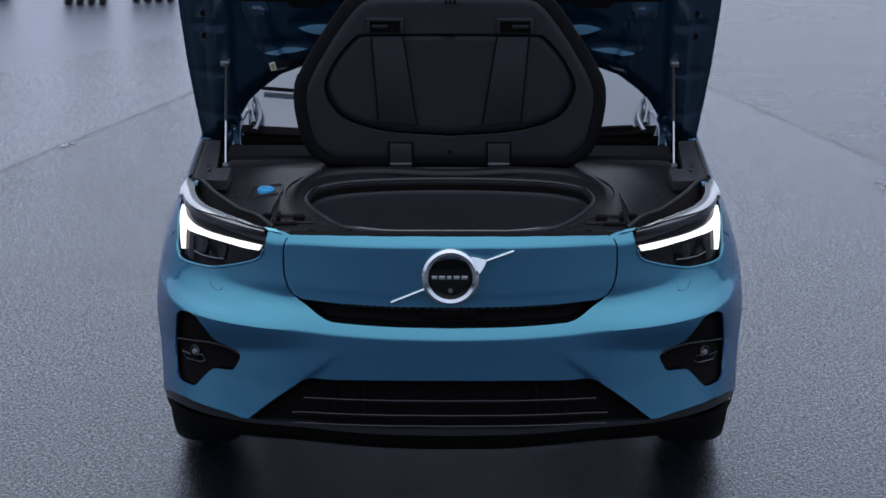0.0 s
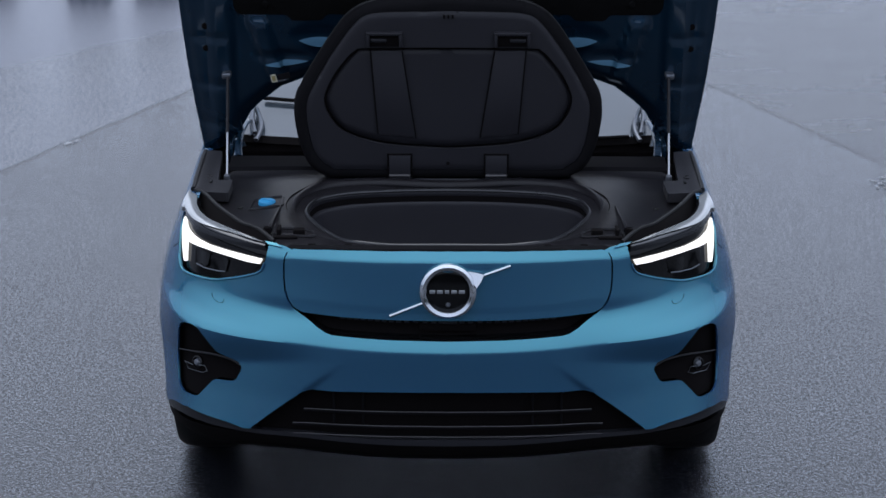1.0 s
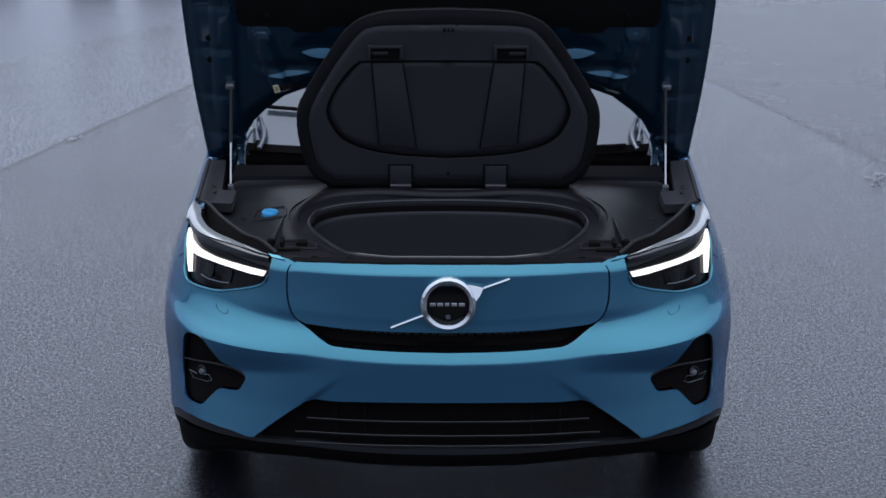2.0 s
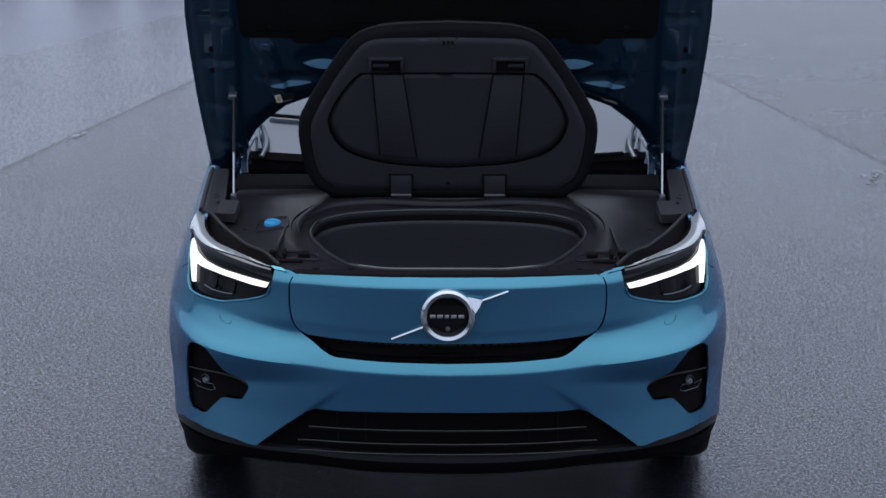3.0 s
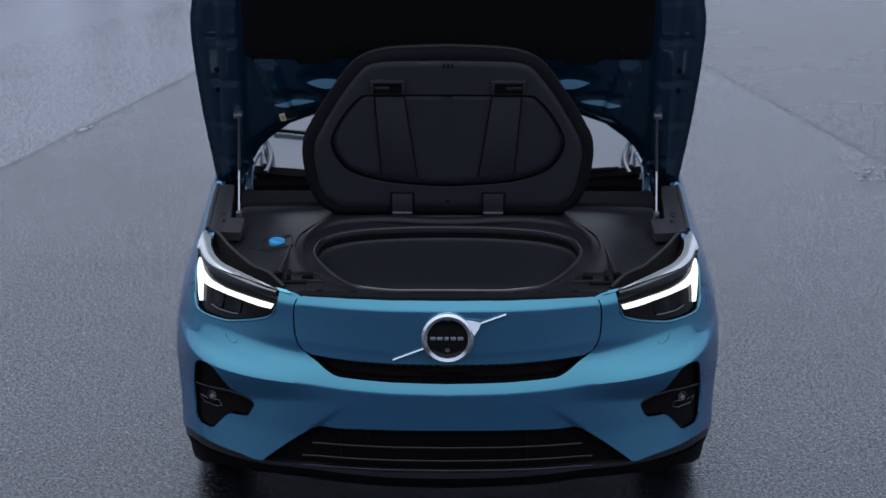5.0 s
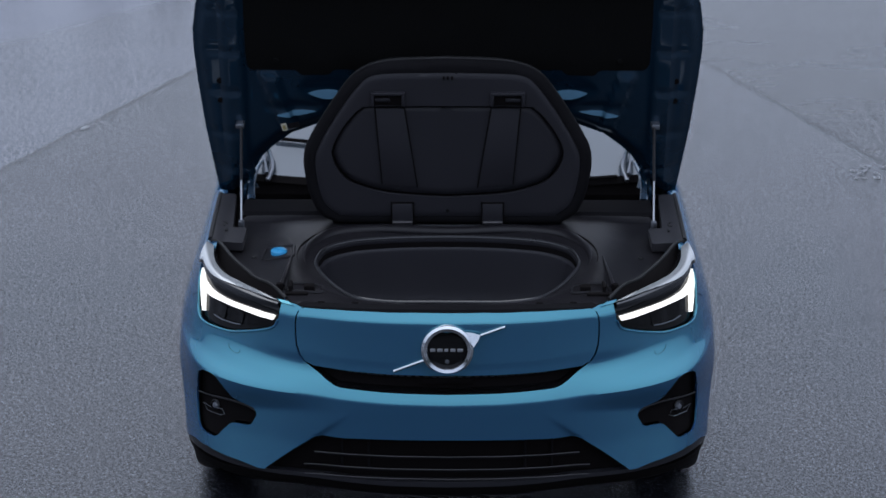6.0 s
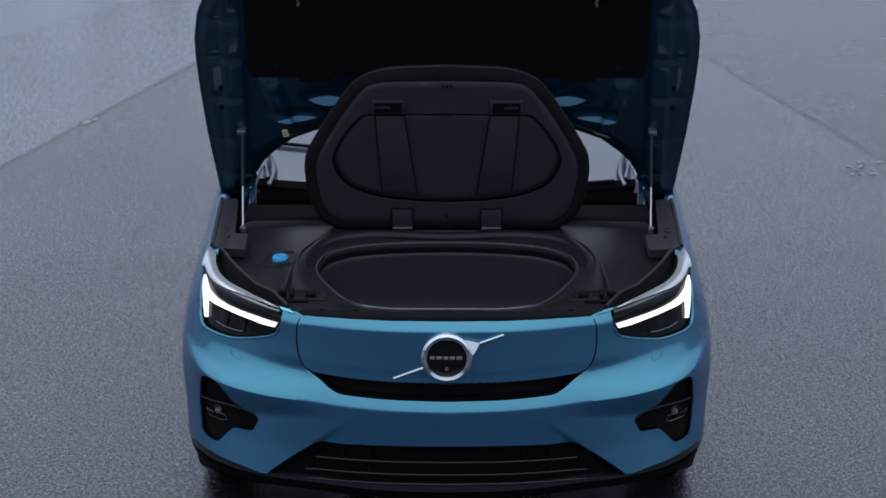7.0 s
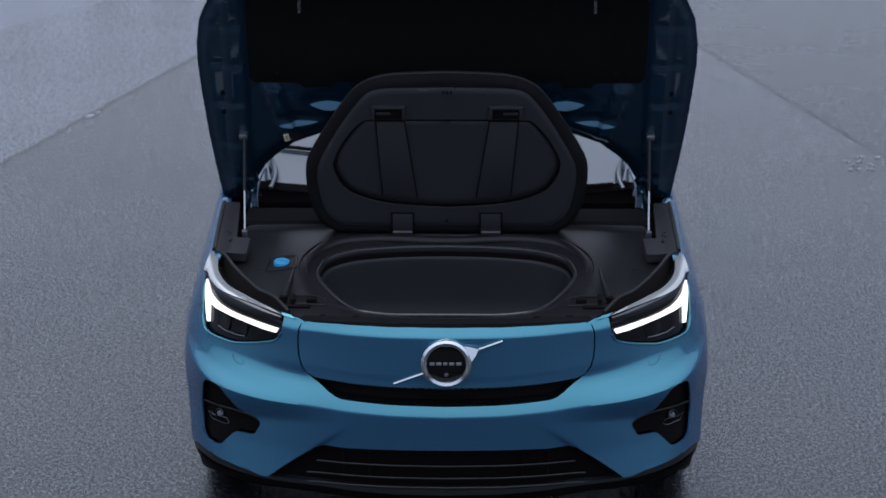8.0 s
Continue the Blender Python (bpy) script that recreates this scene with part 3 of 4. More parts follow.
# headlights
def headlight(s):
    under = [(s * x, z) for x, z in LAMP_UNDER]
    top = [(.97, .962), (.87, .958), (.77, .951), (.655, .943)]
    face_o = under + [(s * x, z) for x, z in top]
    lamp = part("headlight", patch(face_o, lambda u, z: shell(u, z, -.016), (), 0.02, 0), GLOSS, car, "slim headlight with lit white T-shaped running light")
    outline = [(1.056, .908), (1.044, .889), (.995, .860), (.945, .808), (.926, .813), (.946, .870), (.900, .872), (.828, .8755), (.732, .8765), (.649, .8755), (.597, .8785), (.588, .895), (.649, .8945), (.733, .893), (.809, .8925), (.891, .897), (.955, .903), (1.000, .916), (1.036, .917)]
    part("running_light", patch([(s * x, z) for x, z in outline], lambda u, z: shell(u, z, -.006), (), 0.02, 0.006), GLOW, lamp, "glowing white light bar")
    part("bezel", patch([(s * x, z) for x, z in ((.60, .872), (.70, .872), (.70, .835), (.62, .856))], lambda u, z: shell(u, z, -.008), (), .03, .006), GLOSS, lamp)
    for k, (u0, u1) in enumerate(((.72, .80), (.80, .885))):
        quad = [(s * u0, .866), (s * u1, .862), (s * (u1 - .008), .815), (s * (u0 + .01), .822)]
        part("projector", patch(rounded(quad, .01), lambda u, z: shell(u, z, -.012 + .004 * math.sin(60 * u)), (), .015, .006), GLOSS, lamp)
    line = [shell(s * u, z, -.006) for u, z in ((.86, .822), (.82, .818), (.76, .822), (.73, .827))]
    part("reflector", tube(line, .002, 6), STEEL, lamp)
    # clear cover: lower edge on the face, upper edge rolled back over the wing
    edge = [shell(s * u, z) for u, z in ((.566, .924), (.655, .922), (.77, .922), (.87, .925), (.96, .932), (1.02, .936))] + [Vector((s * .838, .520, .936)), Vector((s * .833, .575, .948)), Vector((s * .812, .615, .956))]
    inner = [(.537, .190, .937), (.597, .240, .942), (.676, .314, .948), (.732, .371, .952), (.765, .430, .955), (.785, .500, .957), (.790, .548, .958), (.795, .590, .958), (.806, .617, .957)]
    inner = [Vector((s * x, y, z)) for x, y, z in inner]
    e, i = smooth_line([tuple(p) for p in edge], 4), smooth_line([tuple(p) for p in inner], 4)
    rows = []
    for p, q in zip(e, i):
        p, q = Vector(p), Vector(q)
        row = []
        for k in range(6):
            t = k / 5
            w = p.lerp(q, t)
            row.append(w + Vector((s * .010, -.010, .012)) * math.sin(t * math.pi))
        row.append(q + Vector((-s * .008, .012, -.014)))
        rows.append(row)
    band = strip(rows if s < 0 else [r[::-1] for r in rows])
    part("cover", band, GLASSY, lamp, "smoked clear top of the lamp cover")
    # sky reflection painted pale along the cover's upper edge, widest at the shoulder
    sky_sheen, last = [], len(e) - 1
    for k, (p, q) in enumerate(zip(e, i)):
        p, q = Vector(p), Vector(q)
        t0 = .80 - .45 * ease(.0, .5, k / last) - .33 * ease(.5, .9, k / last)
        sky_sheen.append([p.lerp(q, t0 + (1.0 - t0) * j / 5) + Vector((s * .010, -.010, .012)) * math.sin((t0 + (1.0 - t0) * j / 5) * math.pi) + Vector((s * .001, -.001, .0025)) for j in range(6)])
    part("sky_sheen", strip(sky_sheen if s < 0 else [r[::-1] for r in sky_sheen]), SKYSHEEN, lamp, "pale strip painted as the sky's reflection on the lamp's upper edge")
    rim_line = smooth_line([tuple(shell(u, z, .001)) for u, z in under[1:-4]], 4)
    part("lamp_rim", tube(rim_line, .0042, 8), PAINT, lamp, "thin painted lip below the lamp")
    # black gap and gasket behind the cover
    back = [(.53, .212, .936), (.583, .305, .942), (.637, .352, .945), (.672, .405, .948), (.702, .455, .950), (.737, .522, .952), (.762, .580, .954), (.783, .622, .955), (.808, .640, .956)]
    back = [Vector((s * x, y, z)) for x, y, z in back]
    b2 = smooth_line([tuple(p) for p in back], 4)
    rows = [[Vector(q) + Vector((0, .004, -.012)), Vector(q).lerp(Vector(r), .5) + Vector((0, 0, -.035)), Vector(r)] for q, r in zip(i, b2)]
    part("shroud", strip(rows if s < 0 else [r[::-1] for r in rows]), DARK, lamp, "black gap behind the lamp cover")
    part("gasket", tube([Vector(p) + Vector((-s * .004, .004, .002)) for p in b2], .0065, 8), RUBBER, lamp)
    return lamp


GLASSY = textured(material("smoked_lamp_cover", (0.012, 0.013, 0.016), 0.06, 0.2, Coat_Weight=0.5, Coat_Roughness=0.03), 10, 0.2, 0.03, 0)
SKYSHEEN = textured(material("painted_sky_sheen", (0.35, 0.36, 0.36), 0.26, 0.35, Coat_Weight=1.0, Coat_Roughness=0.03), 10, 0.1, 0.04, 0)
for s in (-1, 1):
    headlight(s)

# tow-eye covers: thin joint lines
for s in (-1, 1):
    ring = [shell(s * u, z, .0005) for u, z in ((.768, .757), (.764, .748), (.752, .741), (.735, .738), (.722, .742), (.72, .75))]
    part("joint_line", tube(smooth_line([tuple(p) for p in ring], 3), .0008, 4), DARK, bumper)

# joint between the bumper and each wing, running back from the lamp
for s in (-1, 1):
    line = [shell(s * u, z, .0008) for u, z in ((.995, .850), (1.03, .835), (1.065, .817))]
    part("joint_line", tube(smooth_line([tuple(p) for p in line], 4), .0008, 5), DARK, bumper)

# body sides and tail
for s in (-1, 1):
    def arc(yc, a0, a1, n=14):
        return [(s * side_u(yc + ARCH_R * math.cos(radians(a0 + (a1 - a0) * k / n))), ARCH_Z + ARCH_R * math.sin(radians(a0 + (a1 - a0) * k / n))) for k in range(n + 1)]
    outline = [(s * 1.304, 1.0), (s * 1.63, 1.0), (s * 1.70, .94), (s * 1.95, .94), (s * 2.05, 1.0), (s * 5.65, 1.0), (s * 5.65, .30), (s * 4.5, .28)] + arc(3.56, -8, 188) + arc(0.86, -8, 112)
    side = part("side_panel", patch(outline, shell, (), 0.03, 0.02), PAINT, car)
    sill = patch([(s * 1.9, .30), (s * 3.8, .30), (s * 3.8, .20), (s * 1.9, .20)], lambda u, z: shell(u, z, -.01), (), .08, .02)
    part("sill", sill, TRIM, side)
    for yc in (0.86, 3.56):
        hoop = [[Vector((s * x, yc + .40 * math.cos(radians(q)), ARCH_Z + .40 * math.sin(radians(q)))) for x in (.865, .60)] for q in range(-20, 205, 15)]
        part("arch_liner", strip(hoop), PLASTIC, side)

# wheels
def wheel(x, y):
    s = 1 if x > 0 else -1
    w = part("wheel", lathe([(0, .03), (.05, .035), (.06, .02), (.06, -.05)], pose(0, 0, 0, 0, 90 * s, 0), 20), STEEL, car, "dark alloy wheel with black road tyre")
    ty = [(.225, -.10), (.26, -.106), (.31, -.112), (.340, -.104), (.353, -.085), (.358, -.055), (.359, 0), (.358, .055), (.353, .085), (.340, .104), (.31, .112), (.26, .106), (.235, .10)]
    tyre = lathe(ty, pose(0, 0, 0, 0, 90 * s, 0), 64)
    part("tyre", tyre, RUBBER, w, "black road tyre")
    rim = lathe([(.245, -.10), (.238, .09), (.225, .095), (.21, .07), (.20, -.06)], pose(0, 0, 0, 0, 90 * s, 0), 40)
    for k in range(5):
        q = 72 * k
        rim = join(rim, box((.05, .21, .03), (0, 0, 0), .008, pose(0, 0, 0, 0, 90 * s, 0) @ pose(0, 0, 0, 0, 0, q) @ pose(0, .13, .035, 8)))
    part("rim", rim, SILVER, w)
    w.matrix_world = pose(x, y, .359)
    return w


for x in (-.785, .785):
    for y in (.86, 3.56):
        wheel(x, y)


# ---- front luggage bay ----
TUB = [(0, .218), (.20, .219), (.255, .223), (.295, .245), (.366, .345), (.425, .47), (.443, .545), (.436, .605), (.415, .655), (.365, .700), (.285, .738), (.15, .760), (0, .766)]
TUB = sym([(0, .218)] + [tuple(p) for p in smooth_line(TUB, 3)[1:-1]] + [(0, .766)])


def deck_z(x, y):
    """Height of the moulded cover: gently crowned, sunk to the lamps, rising to the screen."""
    ax = abs(x)
    z = .930 + .010 * max(0, 1 - (ax / .5) ** 2) * ease(.3, .13, y) if y < .3 else .930
    z -= .018 * ease(.52, .66, ax) * ease(.95, .75, y)
    z += .022 * ease(.888, .925, y) + .008 * max(0, min(1, (y - .91) / .12)) - .05 * ease(1.015, 1.035, y)
    # shallow bowl round the tub and a raised outer bead
    r = math.hypot(ax / .47, (y - .50) / .31)
    z -= .014 * ease(1.12, .96, r)
    return z


bay = part("luggage_cover", patch(rounded(sym([(0, .150), (.30, .155), (.47, .175), (.535, .225), (.59, .315), (.645, .375), (.690, .445), (.722, .505), (.745, .575), (.738, .69), (.727, .80), (.722, .905), (.68, .907), (0, .907)]), .02, 3),
           lambda x, y: Vector((x, y, deck_z(x, y))), [TUB], 0.018, 0.02, (0, 0, -1)), PLASTIC, car, "black moulded plastic cover of the front luggage bay")
edge_rows = [[Vector((x, y, deck_z(x, y) + dz)) for x in np.linspace(-.722, .722, 25)] for y, dz in ((.9075, 0), (.915, .004), (.925, 0), (.96, 0), (1.01, 0), (1.02, -.004), (1.03, -.03), (1.06, -.05))]
part("scuttle_ledge", strip(edge_rows), MATTE, bay, "matt black ledge behind the luggage cover")
rim = resample(TUB, 0.03)
levels = ((1, 0), (.992, -.004), (.994, -.012), (1.0, -.018), (.998, -.034), (.984, -.036), (.976, -.040), (.972, -.048), (.962, -.075), (.945, -.11), (.905, -.18), (.84, -.235), (.73, -.275), (.55, -.295), (.3, -.30), (.01, -.302))
rows = []
for k, (sc, dz) in enumerate(levels):
    ring = [Vector((x * sc, .48 + (y - .48) * sc, deck_z(x, y) + dz)) for x, y in rim]
    rows.append(ring + ring[:1])
tub = strip(rows)
bmesh.ops.remove_doubles(tub, verts=tub.verts[:], dist=1e-5)
part("tub", tub, LIDPLASTIC, bay, "dark grey lined storage tub")
# shade under the rim, painted as a black strip on the tub wall
part("tub_rim_shade", strip([[Vector((x * sc, .48 + (y - .48) * sc, deck_z(x, y) + dz)) for x, y in rim + rim[:1]] for sc, dz in ((.997, -.013), (.996, -.020), (.994, -.034))]), DARK, bay, "black strip painted as the shade below the rim of the tub")
part("tub_seal", tube([Vector((x * 1.006, .48 + (y - .48) * 1.006, deck_z(x, y) + .003)) for x, y in rim], .0062, 8, True), SEAL, bay, "black rubber seal round the tub")
# curved raised bead behind the tub
bead = smooth_line([(-.468, .500), (-.486, .575), (-.470, .675), (-.405, .770), (-.30, .808), (-.18, .816), (0, .818), (.18, .816), (.30, .808), (.405, .770), (.470, .675), (.486, .575), (.468, .500)], 5)
thick = [.003 + .021 * ease(0, 16, min(k, len(bead) - 1 - k)) for k in range(len(bead))]
part("bead", tube([Vector((x, y, deck_z(x, y) - .003)) for x, y in bead], thick, 14, False, .75), PLASTIC, bay, "rounded ridge moulded round the tub")
# narrow groove outside the ridge
line = []
for a, b, c in zip(bead[2:], bead[3:-3], bead[4:]):
    d = (Vector(c) - Vector(a)).normalized()
    line.append(Vector((b[0] - d.y * .026, b[1] + d.x * .026, 0)))
line = [Vector((p.x, p.y, deck_z(p.x, p.y) + .0015)) for p in line]
part("groove", tube(line, [.001 + .0045 * ease(0, 12, min(k, len(line) - 1 - k)) for k in range(len(line))], 6, False, .4), DARK, bay)
# seam along the lid's hinge line
part("hinge_rail", box((.62, .010, .008), (0, .828, deck_z(0, .828) + .010), .003), SEAL, bay, "slim glossy rail under the hinges of the lid")
# filler cap
cap = Matrix.Translation((-.576, .618, deck_z(-.576, .618)))
cap_ob = part("filler_cap", lathe([(0, .011), (.022, .011), (.026, .009), (.028, .005), (.028, -.004)], cap, 32), BLUECAP, bay, "bright blue screen-wash filler cap")
part("grip", box((.006, .044, .003), (0, 0, 0), .001, cap @ pose(0, 0, .012, 0, 0, 60)), BLUECAP, cap_ob)
frame_line = resample(rounded([(-.632, .572), (-.522, .572), (-.528, .668), (-.622, .668)], .012), .02)
part("cap_recess", tube([Vector((x, y, deck_z(x, y) + .001)) for x, y in frame_line], .004, 6, True), PLASTIC, bay, "moulded recess round the filler cap")
for s in (-1, 1):
    # latch tray, bump stop and tapered fold
    tray = rounded([(s * .405, .270), (s * .530, .285), (s * .528, .345), (s * .415, .350)], .018)
    rim3 = [Vector((x, y, deck_z(x, y) + .003)) for x, y in resample(tray, .02)]
    tr = part("latch_tray", tube(rim3, .005, 6, True), PLASTIC, bay)
    part("latch", join(box((.035, .030, .030), (s * .455, .300, .934), .005), box((.075, .018, .016), (s * .495, .262, .930), .003), box((.012, .05, .035), (s * .516, .300, .936), .003)), DARK, tr)
    fold = [Vector((s * x, y, deck_z(s * x, y) + dz)) for x, y, dz in ((.530, .575, .002), (.533, .47, .012), (.538, .38, .02), (.545, .30, .016))]
    part("fold", tube(fold, [.002, .005, .008, .010], 6), PLASTIC, bay)
    part("bump_stop", lathe([(0, .03), (.010, .028), (.012, .02), (.012, -.01)], Matrix.Translation((s * .553, .300, .925)), 14), DARK, bay)
    part("clip", lathe([(0, .006), (.008, .005), (.010, 0)], Matrix.Translation((s * .66, .60, deck_z(.66, .60))), 12), RUBBER, bay)
    for x, y in ((.36, .172), (.30, .178), (.41, .19)):
        part("clip", box((.022, .010, .006), (s * x, y, deck_z(x, y) + .003), .002), DARK, bay)
    # inner wing cover beside the gas strut
    plate = [(s * .700, .632), (s * .735, .636), (s * .770, .642), (s * .812, .648), (s * .813, .86), (s * .812, 1.05), (s * .755, 1.05), (s * .745, .768), (s * .696, .768)]
    wing = part("wing_cover", patch(rounded(plate, .01), lambda x, y: Vector((x, y, .953 + .008 * ease(.772, .788, abs(x)) * ease(1.1, .9, y) + .012 * ease(.9, 1.1, y))), (), .02, .03, (0, 0, -1)), PLATE, car, "dark grey inner wing cover with a pocket for the strut")
    part("well", box((.06, .32, .01), (s * .748, .975, .905), .002), DARK, wing)
    part("wing_seal", tube([(s * .813, .655, .958), (s * .814, .86, .959), (s * .813, 1.0, .960), (s * .812, 1.06, .958)], .0090, 6), RUBBER, wing)
    ring = [Vector((s * .780 + .013 * math.cos(q), .795 + .016 * math.sin(q), .955)) for q in np.linspace(0, 5.2, 12)]
    part("clip", tube(ring, .0025, 5), RUBBER, wing)
    part("clip", box((.016, .01, .008), (s * .805, .745, .956), .002), RUBBER, wing)
    part("clip", box((.010, .022, .006), (s * .765, .742, .956), .002), RUBBER, wing)
# strike plate behind the shield's upper edge
front_edge = strip([[Vector((x, y0 + .25 * x * x * 1.25, z - .10 * x * x)) for y0, z in ((.080, .935), (.095, .955), (.135, .953), (.160, .938))] for x in np.linspace(-.50, .50, 31)])
part("front_seal", front_edge, MATTE, bay, "black seal along the top of the shield panel")
for s in (-1, 1):
    cheek = strip([[Vector((s * x, y, z)) for x, y, z in row] for row in (((.500, .150, .943), (.515, .172, .947), (.53, .205, .938)), ((.540, .175, .942), (.552, .195, .946), (.562, .222, .936)))])
    if s < 0:
        bmesh.ops.reverse_faces(cheek, faces=cheek.faces[:])
    part("cheek", cheek, PAINT, bumper)

# ---- cover lid of the luggage bay, standing open ----
LID_Y = .84


def soft(points):
    """A symmetric outline with its right half drawn as a smooth curve."""
    return sym([tuple(p) for p in smooth_line(points, 3)])


LID = soft([(0, .930), (.36, .930), (.405, .940), (.452, .975), (.480, 1.035), (.494, 1.098), (.499, 1.164), (.486, 1.229), (.428, 1.332), (.377, 1.411), (.335, 1.468), (.297, 1.500), (.25, 1.520), (.179, 1.533), (0, 1.540)])
INNER = soft([(0, .965), (.34, .965), (.385, .975), (.428, 1.01), (.450, 1.075), (.461, 1.165), (.447, 1.225), (.39, 1.33), (.34, 1.405), (.305, 1.450), (.275, 1.478), (.235, 1.490), (.17, 1.494), (0, 1.497)])
FIELD = soft([(0, 1.040), (.16, 1.050), (.255, 1.066), (.335, 1.098), (.375, 1.140), (.396, 1.190), (.392, 1.230), (.362, 1.290), (.320, 1.345), (.295, 1.366), (.262, 1.374), (0, 1.376)])


def grow(outline, d, cy=1.24):
    return [(x * (1 + d), cy + (z - cy) * (1 + d)) for x, z in outline]


def inset_depth(x, z, outline, width):
    """0 outside an outline, 1 inside it, with a ramp of that width."""
    best, odd = 9.0, False
    for (x0, y0), (x1, y1) in zip(outline, outline[1:] + outline[:1]):
        dx, dy = x1 - x0, y1 - y0
        t = min(1, max(0, ((x - x0) * dx + (z - y0) * dy) / max(1e-12, dx * dx + dy * dy)))
        best = min(best, math.hypot(x - x0 - t * dx, z - y0 - t * dy))
        if (y0 > z) != (y1 > z) and x < dx * (z - y0) / dy + x0:
            odd = not odd
    return min(1.0, best / width) if odd else 0.0


def lid_rim(x, z):
    edge = inset_depth(x, z, LID, .022)
    return Vector((x, LID_Y + .020 * (1 - math.sqrt(max(0, 1 - (1 - edge) ** 2))), z))


def strap_x(z, side):
    """Edges of the straps moulded into the sunk field."""
    return (.150 + .157 * (z - 1.37)) if side < 0 else (.250 + .078 * (z - 1.37))


lid = part("bay_lid", patch(LID, lid_rim, [INNER], 0.014, 0.03, (0, 1, 0)), MATTE, car, "charcoal plastic lid of the luggage bay, standing open", 50)
part("inner_plate", patch(grow(INNER, -.004), lambda x, z: Vector((x, LID_Y - .004 + .006 * (1 - inset_depth(x, z, INNER, .014)), z)), [grow(FIELD, .012)], .0105, .012, (0, 1, 0)), LIDPLASTIC, lid, "raised charcoal plate of the lid", 50)
part("field", patch(FIELD, lambda x, z: Vector((x, LID_Y + .010 + .012 * (1 - inset_depth(x, z, FIELD, .015)), z)), (), .014, .014, (0, 1, 0)), LIDPLASTIC, lid, "sunk middle of the lid")
for s in (-1, 1):
    edge = [(s * strap_x(z, -1), s * strap_x(z, 1), z + dz) for z, dz in ((1.080, -.006), (1.366, 0))]
    quad = [(edge[0][0], edge[0][2]), (edge[0][1], edge[0][2] + .012), (edge[1][1], edge[1][2]), (edge[1][0], edge[1][2])]
    slab = bmesh.new()
    front, rear = ([slab.verts.new((x, LID_Y + y, z)) for x, z in quad] for y in (.002, .02))
    slab.faces.new(front)
    for k in range(4):
        slab.faces.new((front[k], front[(k + 1) % 4], rear[(k + 1) % 4], rear[k]))
    bmesh.ops.recalc_face_normals(slab, faces=slab.faces[:])
    if slab.faces[0].normal.y > 0:
        bmesh.ops.reverse_faces(slab, faces=slab.faces[:])
    bmesh.ops.bevel(slab, geom=[e for e in slab.edges if all(v in front for v in e.verts)], offset=.003, segments=2, affect="EDGES", profile=.5)
    part("strap", slab, LIDPLASTIC, lid, "flat strap moulded across the lid")
    for a, b in ((0, 3), (1, 2)):
        part("groove", tube([(quad[a][0], LID_Y + .0035, quad[a][1]), (quad[b][0], LID_Y + .0035, quad[b][1])], .0028, 5), DARK, lid)
arc = [(x, z) for x, z in resample(FIELD, .02) if z > 1.13]
k = max(range(len(arc)), key=lambda i: math.dist(arc[i], arc[i - 1]))
arc = arc[k:] + arc[:k]
# shadow along the field's upper edge, drawn as a black bar
part("field_shadow", tube([(x * 1.006, LID_Y + .006, 1.24 + (z - 1.24) * 1.012) for x, z in arc], [.003 + .005 * ease(1.15, 1.36, z) for x, z in arc], 6), DARK, lid, "black bar drawn as the shadow above the sunk field")
part("field_edge", tube(sorted((x, LID_Y + .004, z - .004) for x, z in resample(FIELD, .02) if z < 1.075), .0022, 6), LIDPLASTIC, lid)
part("backing", patch(grow(LID, -.02), lambda x, z: Vector((x, LID_Y + .029, z)), (), .08, 0), DARK, lid)
part("lid_seal", tube([Vector((x, LID_Y + .034, z)) for x, z in grow(resample(LID, .04), -.02)], .012, 6, True), RUBBER, lid)
for s in (-1, 1):
    c = s * .157
    strap = part("hinge_strap", join(box((.070, .008, .085), (c, LID_Y - .009, .975), .003), box((.068, .03, .010), (c, LID_Y - .018, .932), .003), box((.066, .012, .022), (c, LID_Y - .016, .945), .004)), LIDPLASTIC, lid)
    for dx in (-.039, .039):
        part("groove", box((.004, .010, .090), (c + dx, LID_Y - .007, .975), .001), DARK, strap)
    part("groove", box((.082, .010, .004), (c, LID_Y - .007, 1.020), .001), DARK, strap)
    part("pin", tube([(c - .034, LID_Y - .024, .953), (c + .034, LID_Y - .024, .953)], .004, 6), BLADE, strap)
    cx = s * .205
    catch = part("catch", join(box((.118, .024, .012), (cx, LID_Y - .010, 1.425), .004), box((.012, .024, .05), (cx - .053, LID_Y - .010, 1.405), .004), box((.012, .024, .05), (cx + .053, LID_Y - .010, 1.405), .004)), LIDPLASTIC, lid)
    part("mouth", box((.096, .006, .036), (cx, LID_Y - .008, 1.400), .001), DARK, catch)
    part("latch_bar", box((.052, .010, .012), (cx + s * .018, LID_Y - .014, 1.403), .003), TRIM, catch)
for k in (-1, 0, 1):
    part("vent_mark", box((.006, .006, .012), (k * .014, LID_Y - .007, 1.480), .001), DARK, lid)
part("screw_hole", lathe([(0, .002), (.005, .002), (.006, 0)], Matrix.Translation((0, LID_Y - .007, .990)) @ pose(0, 0, 0, 90), 10), DARK, lid)

